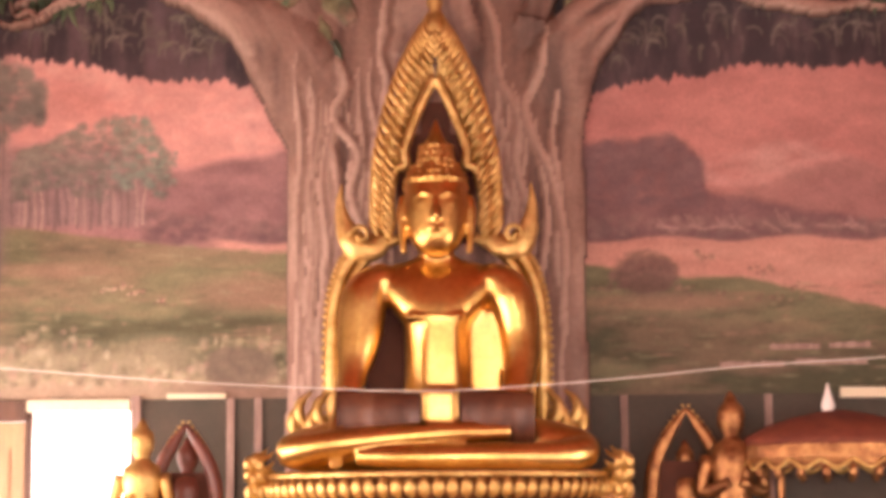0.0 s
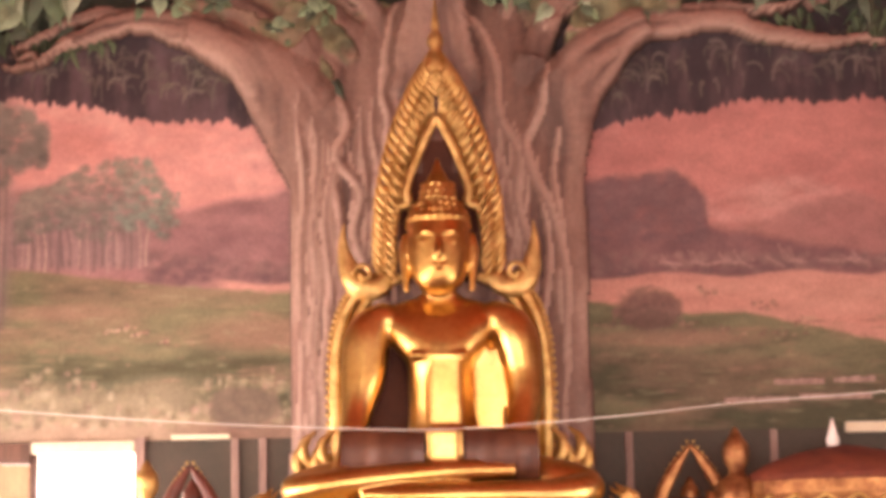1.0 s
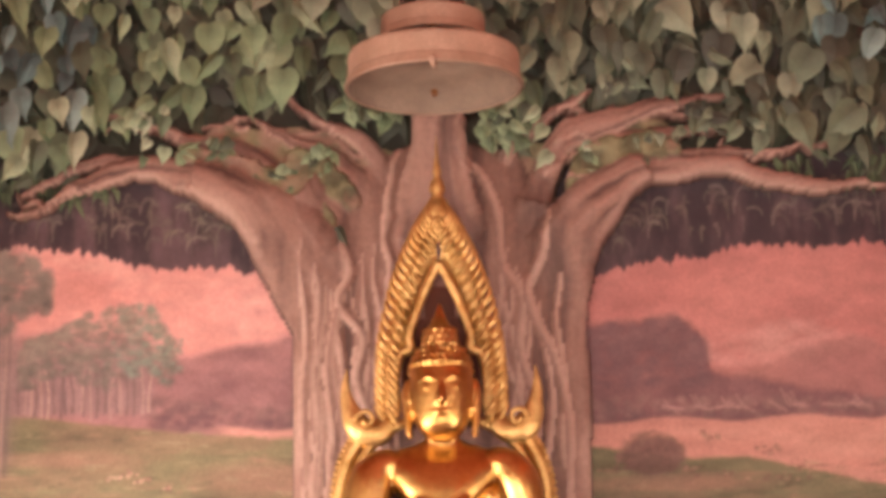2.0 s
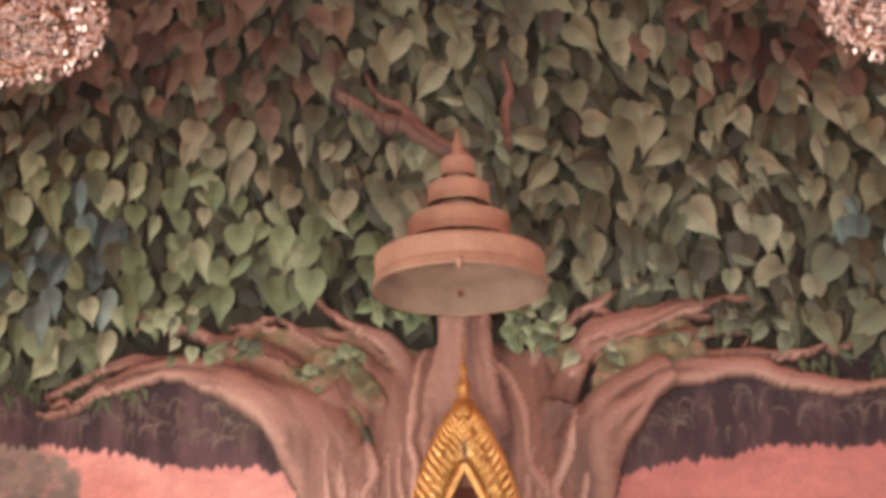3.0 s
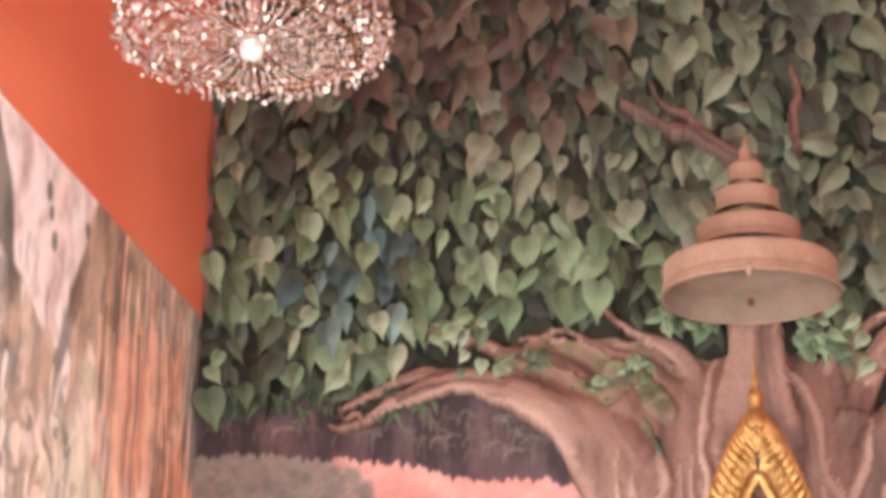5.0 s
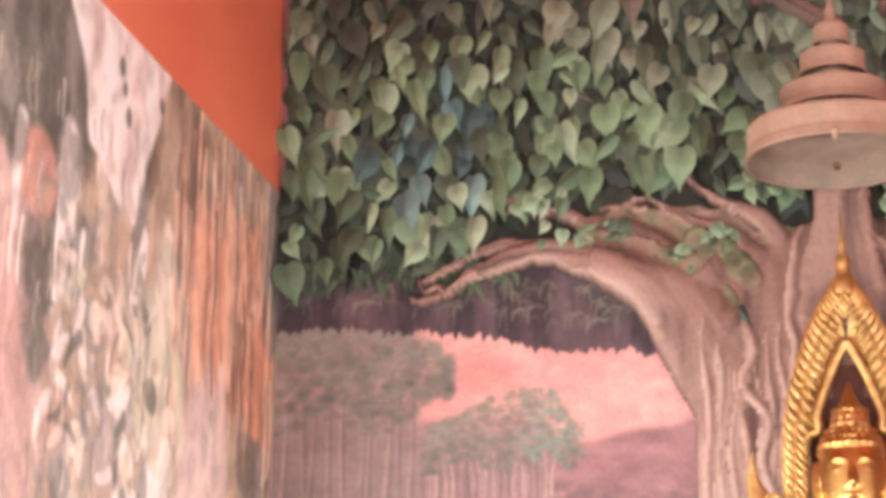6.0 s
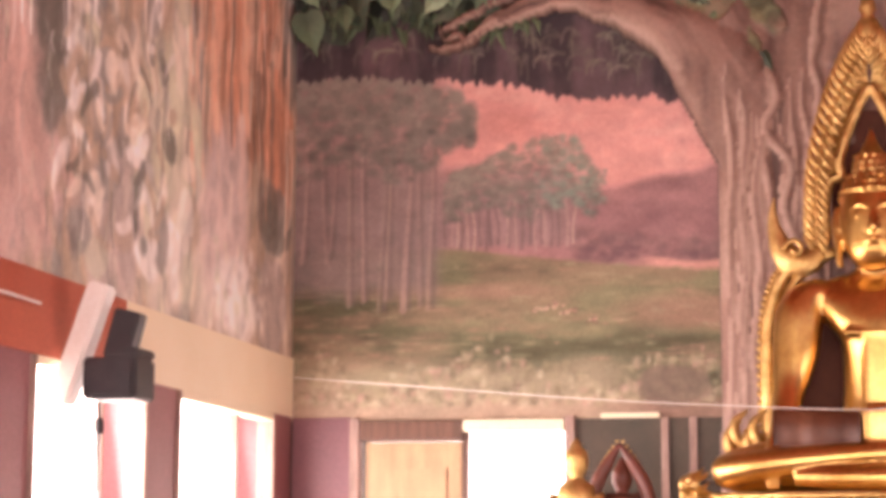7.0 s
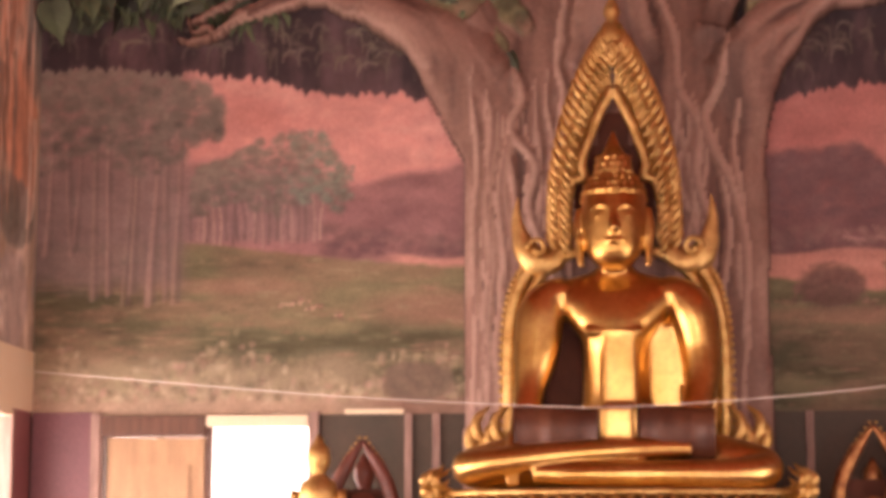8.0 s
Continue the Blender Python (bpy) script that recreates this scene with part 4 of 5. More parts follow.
numbered = list(enumerate(LEAVES))
for i, l in numbered:
    if l in keep:
        o = new("leaf", leaf_meshes[(i * 7 + i // 3) % 3])
        o.parent = tree
        o.matrix_basis = leaf_pose(i, l, False)
rest = [(i, l) for i, l in numbered if l not in keep]
mass("leaf_mass", M_LEAVES, "mass of green heart-shaped painted leaves", [q for q in rest if tone(*q) == "leaf_mass"])
mass("rust_leaf_mass", M_LEAFRED, "mass of dusky rust-brown painted leaves", [q for q in rest if tone(*q) == "rust_leaf_mass"])
mass("teal_leaf_mass", M_LEAFTEAL, "patch of bluish painted leaves", [q for q in rest if tone(*q) == "teal_leaf_mass"])
# back layer: shade between the front leaves, put into a darker leaf colour
mass("deep_leaf_mass", M_LEAFSHADED, "back leaves in a darkened green that carries the shade between", list(enumerate(DEEP)), True)
# hanging sprigs along the crown's lower edge
vs, fs = [], []
hv, hf, ht = KINDS[2]
for i in range(260):
    x = rl.uniform(XL + 0.05, XR - 0.05)
    d = abs(x + .03)
    if d < 2.25:
        continue
    z = 5.40 + 0.05 * math.sin(3 * x) + rl.uniform(-0.06, 0.14)
    m = pose(x, YM - 0.07 - rl.uniform(0, 0.03), z, 0, rl.gauss(0, 25), 0) @ Matrix.Diagonal((0.06, 0.08, rl.uniform(0.07, 0.15), 1))
    b = len(vs)
    vs += [tuple(m @ Vector(v)) for v in hv]
    fs += [tuple(b + k for k in f) for f in hf]
me = bpy.data.meshes.new("hanging_sprig_mass")
me.from_pydata(vs, [], fs)
me.materials.append(M_SPRIG)
o = new("hanging_sprig_mass", me)
o.parent = tree
tagged(o, "hanging green sprigs under the limbs", kind="stuff")


# ---- the mural on the side wall ----
mural_w = thing("mural", "painted mural of cascades and rust-coloured cliffs on the side wall", "mural", kind="structure")
XM = XL + 0.005
part("cliff", side_band(YF, 8.4, lambda y: 3.08, lambda y: 6.15, XM, 20), M_CLIFF, mural_w, "mottled cliff in white, green and ochre")


def cascades():
    r = random.Random(31)
    s = Sheet(8.4, YB - .006, 3.082, 6.148, .0155, .0115)
    U, Z = s.U, s.Z
    white, cream, rust, rust2 = (.92, .87, .83), (.84, .75, .65), (.66, .33, .21), (.86, .56, .41)
    grey, deep, ochre, green, mauve, rose = (.31, .295, .27), (.12, .125, .105), (.48, .37, .27), (.60, .59, .45), (.64, .53, .51), (.58, .35, .30)
    wu, wz = U + .5 * (fbm(U * 1.2, Z * 1.2, 4) - .5), Z + .5 * (fbm(U * 1.2, Z * 1.2, 6) - .5)
    streak = fbm(wu * 4.5, wz * .9, 8, 5)
    s.C[:] = blend(blend(grey, ochre, ease(.3, .55, streak)), cream, ease(.52, .78, streak))
    s.blob(9.3, 3.9, .75, 1.0, blend(rose, mauve, fbm(wu * 3, wz * 1.4, 12)), .85, 13)
    s.blob(9.5, 5.6, .95, .80, blend((.075, .08, .067), (.20, .20, .175), ease(.3, .8, fbm(wu * 4, wz * 2, 14, 5))), .95, 15, .3)
    s.blob(9.9, 4.35, .55, .50, blend(deep, grey, ease(.3, .75, fbm(wu * 4, wz * 3, 16, 5))), .9, 17, .45)
    s.blob(9.55, 4.88, .28, .26, blend(rust, rose, fbm(wu * 5, wz * 3, 18)), .85, 19, .4)
    s.blob(12.1, 5.6, .95, .55, blend((.16, .115, .085), ochre, ease(.3, .7, streak)), .85, 21, .5)
    s.blob(12.9, 5.0, .95, .85, blend(blend((.22, .13, .09), rust, ease(.35, .55, fbm(wu * 5, wz * .6, 22, 4))), rust2, ease(.5, .72, fbm(wu * 7, wz * .5, 24, 4))), .92, 23, .45)
    s.blob(13.6, 4.5, .34, .5, blend((.5, .22, .12), rust, fbm(wu * 7, wz * .8, 25)), .9, 26, .35)
    s.blob(13.85, 5.5, .22, .6, blend(deep, grey, fbm(wu * 6, wz, 28)), .8, 29, .4)
    s.blob(11.45, 3.85, .62, .85, blend(green, cream, ease(.35, .75, fbm(wu * 5, wz * 1.2, 30, 4))), .85, 31, .45)
    s.blob(10.5, 3.45, .45, .42, blend(grey, mauve, fbm(wu * 4, wz * 3, 32)), .8, 33, .5)
    s.blob(12.45, 3.85, .55, .55, blend(mauve, (.74, .60, .56), fbm(wu * 3, wz * 2, 34)), .9, 35, .4, .6)
    s.blob(13.5, 4.02, .42, .24, blend(deep, grey, ease(.2, .8, fbm(wu * 5, wz * 4, 36))), .85, 37, .35)
    s.blob(12.7, 3.3, .4, .25, white, .75, 39, .6, .6)
    s.blob(13.5, 3.4, .35, .35, blend(grey, mauve, .5 + 0 * U), .7, 40, .4)
    # drips and columns
    for _ in range(150):
        u, z, h = r.uniform(11.7, 13.9), r.uniform(3.9, 5.9), r.uniform(.15, .75)
        c = r.choice((rust, rust2, rust2, cream, (.30, .19, .13), (.22, .16, .13), (.80, .62, .48)))
        s.stroke([(u, z + h * .5), (u + r.uniform(-.03, .03), z), (u + r.uniform(-.04, .04), z - h * .5)], r.uniform(.022, .06), c, r.uniform(.35, .8), .4)
    for u, z0, z1, w, c in ((12.2, 5.5, 4.4, .16, rust2), (12.82, 5.6, 4.5, .17, rust2), (12.52, 5.55, 4.35, .04, (.16, .10, .08)), (13.2, 5.1, 4.3, .04, (.2, .12, .09)), (13.5, 5.0, 4.25, .11, rust), (12.75, 4.5, 3.95, .12, (.80, .64, .58))):
        s.stroke([(u, z0), (u + .03, z0 * .6 + z1 * .4), (u - .02, z0 * .3 + z1 * .7), (u + .03, z1)], w, c, .75, .55)
    # the great fall, tapering downwards, and its thin neighbours
    left = np.interp(Z, (4.95, 5.15, 5.30, 5.77, 6.15), (10.84, 10.55, 10.22, 10.02, 9.62))
    right = np.interp(Z, (4.95, 5.06, 5.42, 5.76, 6.08, 6.15), (10.90, 11.0, 11.14, 11.36, 11.46, 11.5))
    wav = .14 * (fbm(U * 5, Z * 3, 44, 4) - .5)
    s.lay(.95 * ease(-.03, .05, U - left + wav) * ease(-.03, .05, right - U + wav) * ease(4.9, 5.05, Z), blend(white, (.70, .58, .54), ease(.45, .8, fbm(wu * 5, wz * 1.1, 46, 4))))
    for u, z, q in ((10.66, 5.90, .07), (10.72, 5.78, .05), (10.80, 5.63, .07), (11.36, 5.9, .06)):
        s.dab(u, z, q, q * 1.2, deep, .85)
    for u, z0, z1, w in ((9.30, 5.10, 4.55, .10), (9.27, 4.6, 4.28, .03), (9.38, 4.6, 4.25, .03), (9.95, 5.22, 4.75, .16), (9.86, 4.85, 4.3, .05), (10.02, 4.8, 4.4, .04), (10.2, 4.75, 4.2, .05)):
        s.stroke([(u, z0), (u - .03, (z0 + z1) / 2), (u - .02, z1)], w, white, .9, .5)
    s.dab(10.02, 4.98, .07, .12, grey, .6)
    for _ in range(46):
        u, z = r.uniform(9.9, 12.0), r.uniform(3.15, 5.0)
        s.blob(u, z, r.uniform(.06, .2), r.uniform(.06, .22), r.choice((white, white, cream, deep, ochre, grey, green)), r.uniform(.5, .85), r.randrange(500), .7, .4)
    for _ in range(22):
        u, z = r.uniform(8.5, 10.1), r.uniform(4.9, 6.1)
        s.blob(u, z, r.uniform(.05, .16), r.uniform(.08, .25), r.choice((deep, deep, (.2, .2, .175), grey)), r.uniform(.4, .7), r.randrange(500), .7, .4)
    # curling foam among the rocks
    for _ in range(110):
        u, z, q = r.uniform(9.8, 11.4), r.uniform(3.5, 4.85), r.uniform(.08, .22)
        a0, turn = r.uniform(0, 6.3), r.choice((-1, 1)) * r.uniform(.8, 1.7)
        pts = [(u + q * math.cos(a0 + turn * k / 4), z + .8 * q * math.sin(a0 + turn * k / 4) - .03 * k) for k in range(5)]
        s.stroke(pts, r.uniform(.04, .085), r.choice((white, cream, ochre, ochre, grey, deep)), r.uniform(.35, .8), .5)
    for _ in range(160):
        u, z, h = r.uniform(8.6, 11.8), r.uniform(3.2, 5.6), r.uniform(.06, .3)
        s.stroke([(u, z), (u + r.uniform(-.03, .03), z - h * .5), (u + r.uniform(-.03, .03), z - h)], r.uniform(.02, .04), r.choice((white, cream, grey, deep, green)), r.uniform(.2, .5), .5)
    for _ in range(60):
        u, z = r.uniform(12.2, 13.4), r.uniform(3.12, 3.7)
        s.dab(u, z, r.uniform(.04, .12), r.uniform(.03, .09), r.choice((white, mauve, cream, green, grey)), r.uniform(.25, .6), .8)
    s.C *= (.64 + .9 * fbm(wu * 9, wz * 6, 421, 5))[..., None]
    s.mesh("cascade_painting", lambda u, z: np.stack([u * 0 + XM, u, z], -1), mural_w, "white waterfalls between grey and rust-orange cliffs", M_PAINT)


cascades()


# ---- the great statue ----
def great_statue():
    bm = bmesh.new()
    Y = 13.0

    def loft(secs, sides=36):
        lathe_rings = []
        for cx, cy, z, rx, ry in spline(secs, 5):
            lathe_rings.append([bm.verts.new((AX + cx + rx * math.copysign(abs(math.cos(a)) ** 0.86, math.cos(a)), Y + cy + ry * math.sin(a), z)) for a in (2 * math.pi * k / sides for k in range(sides))])
        for r0, r1 in zip(lathe_rings, lathe_rings[1:]):
            for k in range(sides):
                bm.faces.new((r0[k], r0[(k + 1) % sides], r1[(k + 1) % sides], r1[k]))
        bm.faces.new(lathe_rings[0][::-1])
        bm.faces.new(lathe_rings[-1])
    # torso
    loft([(0, 0.08, 2.2, .36, .28), (0, 0.08, 2.42, .26, .22), (0, 0.08, 2.65, .215, .18), (0, 0.07, 2.9, .21, .18), (0, 0.06, 3.03, .225, .195), (0, 0.09, 3.17, .33, .215), (0, 0.12, 3.3, .42, .20), (0, 0.14, 3.4, .36, .16), (0, 0.12, 3.46, .16, .13), (0, 0.08, 3.52, .10, .11), (0, 0.07, 3.62, .095, .11)])
    # head
    loft([(0, 0.0, 3.455, .03, .03), (0, -0.02, 3.485, .10, .10), (0, 0.0, 3.56, .165, .165), (0, 0.02, 3.70, .20, .20), (0, 0.03, 3.84, .205, .21), (0, 0.04, 3.95, .19, .195), (0, 0.05, 4.03, .15, .155), (0, 0.05, 4.08, .10, .105), (0, 0.05, 4.13, .10, .105), (0, 0.05, 4.2, .085, .09), (0, 0.05, 4.26, .05, .055), (0, 0.05, 4.31, .03, .03), (0, 0.05, 4.38, .005, .005)])
    # nose, brows, lids, lips, ears
    tube(bm, [(AX, Y - .172, 3.83, .012), (AX, Y - .190, 3.76, .018), (AX, Y - .208, 3.705, .027), (AX, Y - .18, 3.685, .018)], 8, 1, 4)
    for s in (-1, 1):
        tube(bm, [(AX + s * .02, Y - .176, 3.825, .008), (AX + s * .08, Y - .170, 3.86, .010), (AX + s * .15, Y - .122, 3.83, .007)], 8, 1, 4)
        ball(bm, (AX + s * .08, Y - .152, 3.79), .030, (1.35, .7, .5), 12)
        tube(bm, [(AX + s * .212, Y + .02, 3.86, .028), (AX + s * .228, Y + .01, 3.76, .034), (AX + s * .222, Y - .005, 3.62, .028), (AX + s * .21, Y - .02, 3.48, .02)], 8, 1.4, 4)
    tube(bm, [(AX - .05, Y - .168, 3.632, .006), (AX, Y - .184, 3.628, .014), (AX + .05, Y - .168, 3.632, .006)], 8, 1, 4)
    # hair curls
    for j in range(7):
        zz = 3.92 + 0.045 * j
        rad = (0.203, .195, .18, .155, .112, .106, .10)[j]
        n = int(rad * 130)
        for k in range(n):
            a = 2 * math.pi * (k + 0.5 * (j % 2)) / n
            if j == 0 and math.sin(a) < -0.2:
                continue
            ball(bm, (AX + rad * math.cos(a), Y + .045 + rad * 1.07 * math.sin(a), zz), .023, (1, 1, 1), 6)
    # arms: one reaching down over the knee, one to the lap
    tube(bm, [(AX - .28, Y + .08, 3.30, .10), (AX - .38, Y + .08, 3.31, .12), (AX - .47, Y + .07, 3.2, .15), (AX - .50, Y + .05, 2.95, .145), (AX - .54, Y - .02, 2.72, .10), (AX - .57, Y - .14, 2.52, .085), (AX - .61, Y - .27, 2.38, .065), (AX - .63, Y - .33, 2.26, .06), (AX - .63, Y - .35, 2.12, .035)], 16)
    tube(bm, [(AX + .28, Y + .08, 3.30, .10), (AX + .38, Y + .08, 3.31, .12), (AX + .48, Y + .07, 3.2, .145), (AX + .53, Y + .06, 2.95, .125), (AX + .53, Y + .0, 2.72, .105), (AX + .45, Y - .12, 2.50, .088), (AX + .26, Y - .24, 2.40, .07), (AX + .07, Y - .28, 2.38, .055), (AX - .12, Y - .29, 2.38, .035)], 16)
    for s in (-1, 1):
        for dx in (-.03, 0, .03):
            if s < 0:
                tube(bm, [(AX - .63 + dx, Y - .37, 2.3, .02), (AX - .63 + dx, Y - .385, 2.2, .019), (AX - .63 + dx, Y - .37, 2.09, .012)], 6, 1, 3)
            else:
                tube(bm, [(AX + .02, Y - .29 + dx, 2.40, .02), (AX - .1, Y - .30 + dx, 2.40, .018), (AX - .2, Y - .30 + dx, 2.40, .01)], 6, 1, 3)
    # crossed legs, wide flat knees
    tube(bm, [(AX + .15, Y + .05, 2.28, .2), (AX + .5, Y - .06, 2.26, .18), (AX + .82, Y - .18, 2.22, .14), (AX + .9, Y - .26, 2.19, .11), (AX + .72, Y - .36, 2.16, .10), (AX + .3, Y - .42, 2.16, .085), (AX - .2, Y - .42, 2.16, .075), (AX - .5, Y - .38, 2.17, .06)], 18)
    tube(bm, [(AX - .15, Y + .05, 2.28, .2), (AX - .5, Y - .06, 2.26, .18), (AX - .82, Y - .18, 2.22, .14), (AX - .9, Y - .26, 2.21, .11), (AX - .7, Y - .34, 2.24, .095), (AX - .3, Y - .36, 2.28, .085), (AX + .1, Y - .35, 2.31, .075), (AX + .45, Y - .3, 2.32, .06)], 18)
    # robe edge over the chest and the hanging sash
    box(bm, AX + .17, AX + .45, Y + .04, Y + .13, 2.42, 3.16, bevel=.04)
    box(bm, AX - .09, AX + .14, Y - .135, Y - .03, 2.42, 3.06, bevel=.02)
    box(bm, AX - .20, AX + .18, Y - .138, Y - .02, 3.04, 3.085, bevel=.015)
    ball(bm, (AX, Y - .02, 2.30), 1.0, (.66, .26, .2), 28)
    box(bm, AX - .10, AX + .13, Y - .40, Y - .03, 2.30, 2.60, bevel=.03)
    ob = link("buddha_statue", bm, M_GOLD, None, True)
    r = ob.modifiers.new("blend", "REMESH")
    r.mode, r.voxel_size, r.use_smooth_shade = "VOXEL", 0.011, True
    s = ob.modifiers.new("polish", "SMOOTH")
    s.factor, s.iterations = 0.5, 4
    tagged(ob, "large polished gold seated statue on a lotus throne", "statue")


great_statue()


def lap_dark_form(x0, x1):
    """An added dark form in soft folds over the lap, beside the sash, for the gold's dark reflections."""
    bm, n = bmesh.new(), 24
    rows = []
    for i in range(n + 1):
        x = x0 + (x1 - x0) * i / n
        fold = .012 * math.sin(19 * x) + .006 * math.sin(47 * x)
        rows.append([bm.verts.new((x, 13.0 + y + (fold if k < 4 else 0), z + .01 * math.sin(9 * x) * (k > 2))) for k, (y, z) in enumerate(((-.30, 2.25), (-.36, 2.33), (-.375, 2.44), (-.36, 2.54), (-.31, 2.575), (.05, 2.58), (.05, 2.25)))])
    for a, b in zip(rows, rows[1:]):
        for k in range(7):
            bm.faces.new((a[k], b[k], b[(k + 1) % 7], a[(k + 1) % 7]))
    bm.faces.new(rows[0][::-1])
    bm.faces.new(rows[-1])
    tagged(link("lap_dark_form", bm, M_LAPDARK, None, True), "added dark maroon form standing in for dark lap reflections", "cloth", "lap cloths")


# two added forms that darken the lap where the gold reflects dark surroundings
lap_dark_form(AX - .63, AX - .11)
lap_dark_form(AX + .14, AX + .60)


bm = ball(bmesh.new(), (0, 0, 0), 1.0, seg=8)
bead_mesh = bpy.data.meshes.new("bead")
bm.to_mesh(bead_mesh)
bm.free()
bead_mesh.polygons.foreach_set("use_smooth", [True] * len(bead_mesh.polygons))
bead_mesh.materials.append(M_GILT)


# ---- gilded aureole behind the statue ----
def aureole():
    a = thing("aureole", "gilded pointed aureole with flame leaves round the statue", "aureole", at=(0, 0, 0))
    Y = 13.3
    for s in (-1, 1):
        X = lambda d: AX + s * d
        lower = [(.68, 2.3), (.69, 2.6), (.69, 2.95), (.665, 3.25), (.58, 3.48), (.44, 3.60), (.335, 3.66)]
        part("outer_band", tube(bmesh.new(), [(X(d), Y, z, .05) for d, z in lower], 10, .9, 6), M_GILT, a, smooth=True)
        inner = [(d - .085, z - (.03 if z > 3.3 else 0)) for d, z in lower]
        part("inner_band", tube(bmesh.new(), [(X(d), Y - .02, z, .035) for d, z in inner], 10, .9, 6), M_GILT, a, smooth=True)
        for p in spline([(d + .05, z + .01) for d, z in lower], 6)[:-4]:
            o = new("bead", bead_mesh)
            o.parent, o.location, o.scale = a, (X(p[0]), Y - .01, p[1]), (.021,) * 3
        upper = [(.335, 3.62), (.30, 3.72), (.305, 3.9), (.27, 4.08), (.20, 4.12), (.205, 4.22), (.14, 4.42), (.06, 4.60), (.0, 4.71)]
        part("inner_arch", tube(bmesh.new(), [(X(d), Y - .03, z, .032) for d, z in upper], 10, .9, 6), M_GILT, a, smooth=True)
        arch = [(.40, 3.66), (.395, 3.9), (.375, 4.13), (.31, 4.42), (.225, 4.66), (.13, 4.86), (.05, 4.98)]
        bm = bmesh.new()
        tube(bm, [(X(d - .045), Y + .01, z - .01, .055) for d, z in arch], 10, .6, 6)
        part("outer_arch", bm, M_GILT, a, smooth=True)
        bm = bmesh.new()
        ins, outs = spline(upper[1:], 6), spline(arch, 8)
        n = 40
        pick = lambda way, u: way[min(int(u * (len(way) - 1)), len(way) - 1)]
        strip = []
        for k in range(n + 1):
            p0, p1 = pick(ins, k / n), pick(outs, k / n)
            strip.append([bm.verts.new((X(p0[0]), Y + .03, p0[1])), bm.verts.new((X((p0[0] + p1[0]) / 2), Y - .015, (p0[1] + p1[1]) / 2)), bm.verts.new((X(p1[0]), Y + .03, p1[1]))])
        for r0, r1 in zip(strip, strip[1:]):
            for k in (0, 1):
                bm.faces.new((r0[k], r0[k + 1], r1[k + 1], r1[k]))
        part("arch_plate", bm, M_GILT, a)
        pts = spline(arch, 4)
        for i, p in enumerate(pts):
            q = pts[min(i + 1, len(pts) - 1)]
            for row, (off, size) in enumerate(((.0, .075), (-.07, .055))):
                bm = bmesh.new()
                x, z = p[0] + off, p[1]
                k_ = size / .075
                tube(bm, [(X(x - .05), Y - .03 - .015 * row, z - .05, .010), (X(x - .005), Y - .05 - .015 * row, z, .022 * k_), (X(x + .028), Y - .05, z + .06, .019 * k_), (X(x + .022), Y - .045, z + .11, .011), (X(x - .005), Y - .04, z + .16, .003)], 7, .7, 3)
                part("flame_leaf", bm, M_GILT, a, smooth=True)
        horn = [(.33, 3.63, .05), (.42, 3.56, .08), (.52, 3.57, .095), (.59, 3.66, .075), (.625, 3.78, .045), (.635, 3.88, .026), (.625, 3.99, .004)]
        part("horn", tube(bmesh.new(), [(X(d), Y - .03, z, r) for d, z, r in horn], 12, .6, 6, .08), M_GILT, a, smooth=True)
        curl = [(X(.5 + .07 * math.cos(t * .9) * (1 - t / 9)), Y - .09, 3.64 + .07 * math.sin(t * .9) * (1 - t / 9), .018) for t in range(8)]
        part("scroll", tube(bmesh.new(), curl, 8, 1, 4), M_GILT, a, smooth=True)
        for k in range(5):
            x0, z0 = .72 + .04 * k, 2.46 - .07 * (k % 3)
            part("foot_scroll", tube(bmesh.new(), [(X(x0 - .06), Y - .04, z0 - .10, .02), (X(x0 + .05), Y - .06, z0 - .03, .04), (X(x0 + .06), Y - .06, z0 + .08, .03), (X(x0 - .02), Y - .05, z0 + .16, .006)], 8, .8, 4), M_GILT, a, smooth=True)
    bm = lathe(bmesh.new(), [(.01, 4.92), (.075, 4.98), (.095, 5.05), (.07, 5.13), (.035, 5.18), (.055, 5.22), (.045, 5.27), (.02, 5.31), (.03, 5.34), (.014, 5.42), (.002, 5.60)], (AX, Y, 0), 14, 1, .7)
    part("finial", bm, M_GILT, a, smooth=True)
    # red backing sheets, darkened so that their colour holds the gaps' shade
    part("back_panel", boxed(AX - .60, AX + .60, Y + .10, Y + .115, 2.3, 3.42), M_SHADOWRED, a, "dark red backing behind the shoulders, shade in its colour")
    part("back_panel", boxed(AX - .26, AX + .26, Y + .05, Y + .06, 3.6, 4.1), M_SHADOWRED, a, "dark red backing, shade kept in its colour")
    part("back_panel", boxed(AX - .20, AX + .20, Y + .05, Y + .06, 4.102, 4.34), M_SHADOWRED, a, "dark red backing, shade kept in its colour")
    part("back_panel", boxed(AX - .10, AX + .10, Y + .05, Y + .06, 4.342, 4.56), M_SHADOWRED, a, "dark red backing, shade kept in its colour")
    part("back_rail", boxed(AX - .62, AX + .62, Y + .04, Y + .09, 2.3, 2.36), M_GILT, a)


aureole()


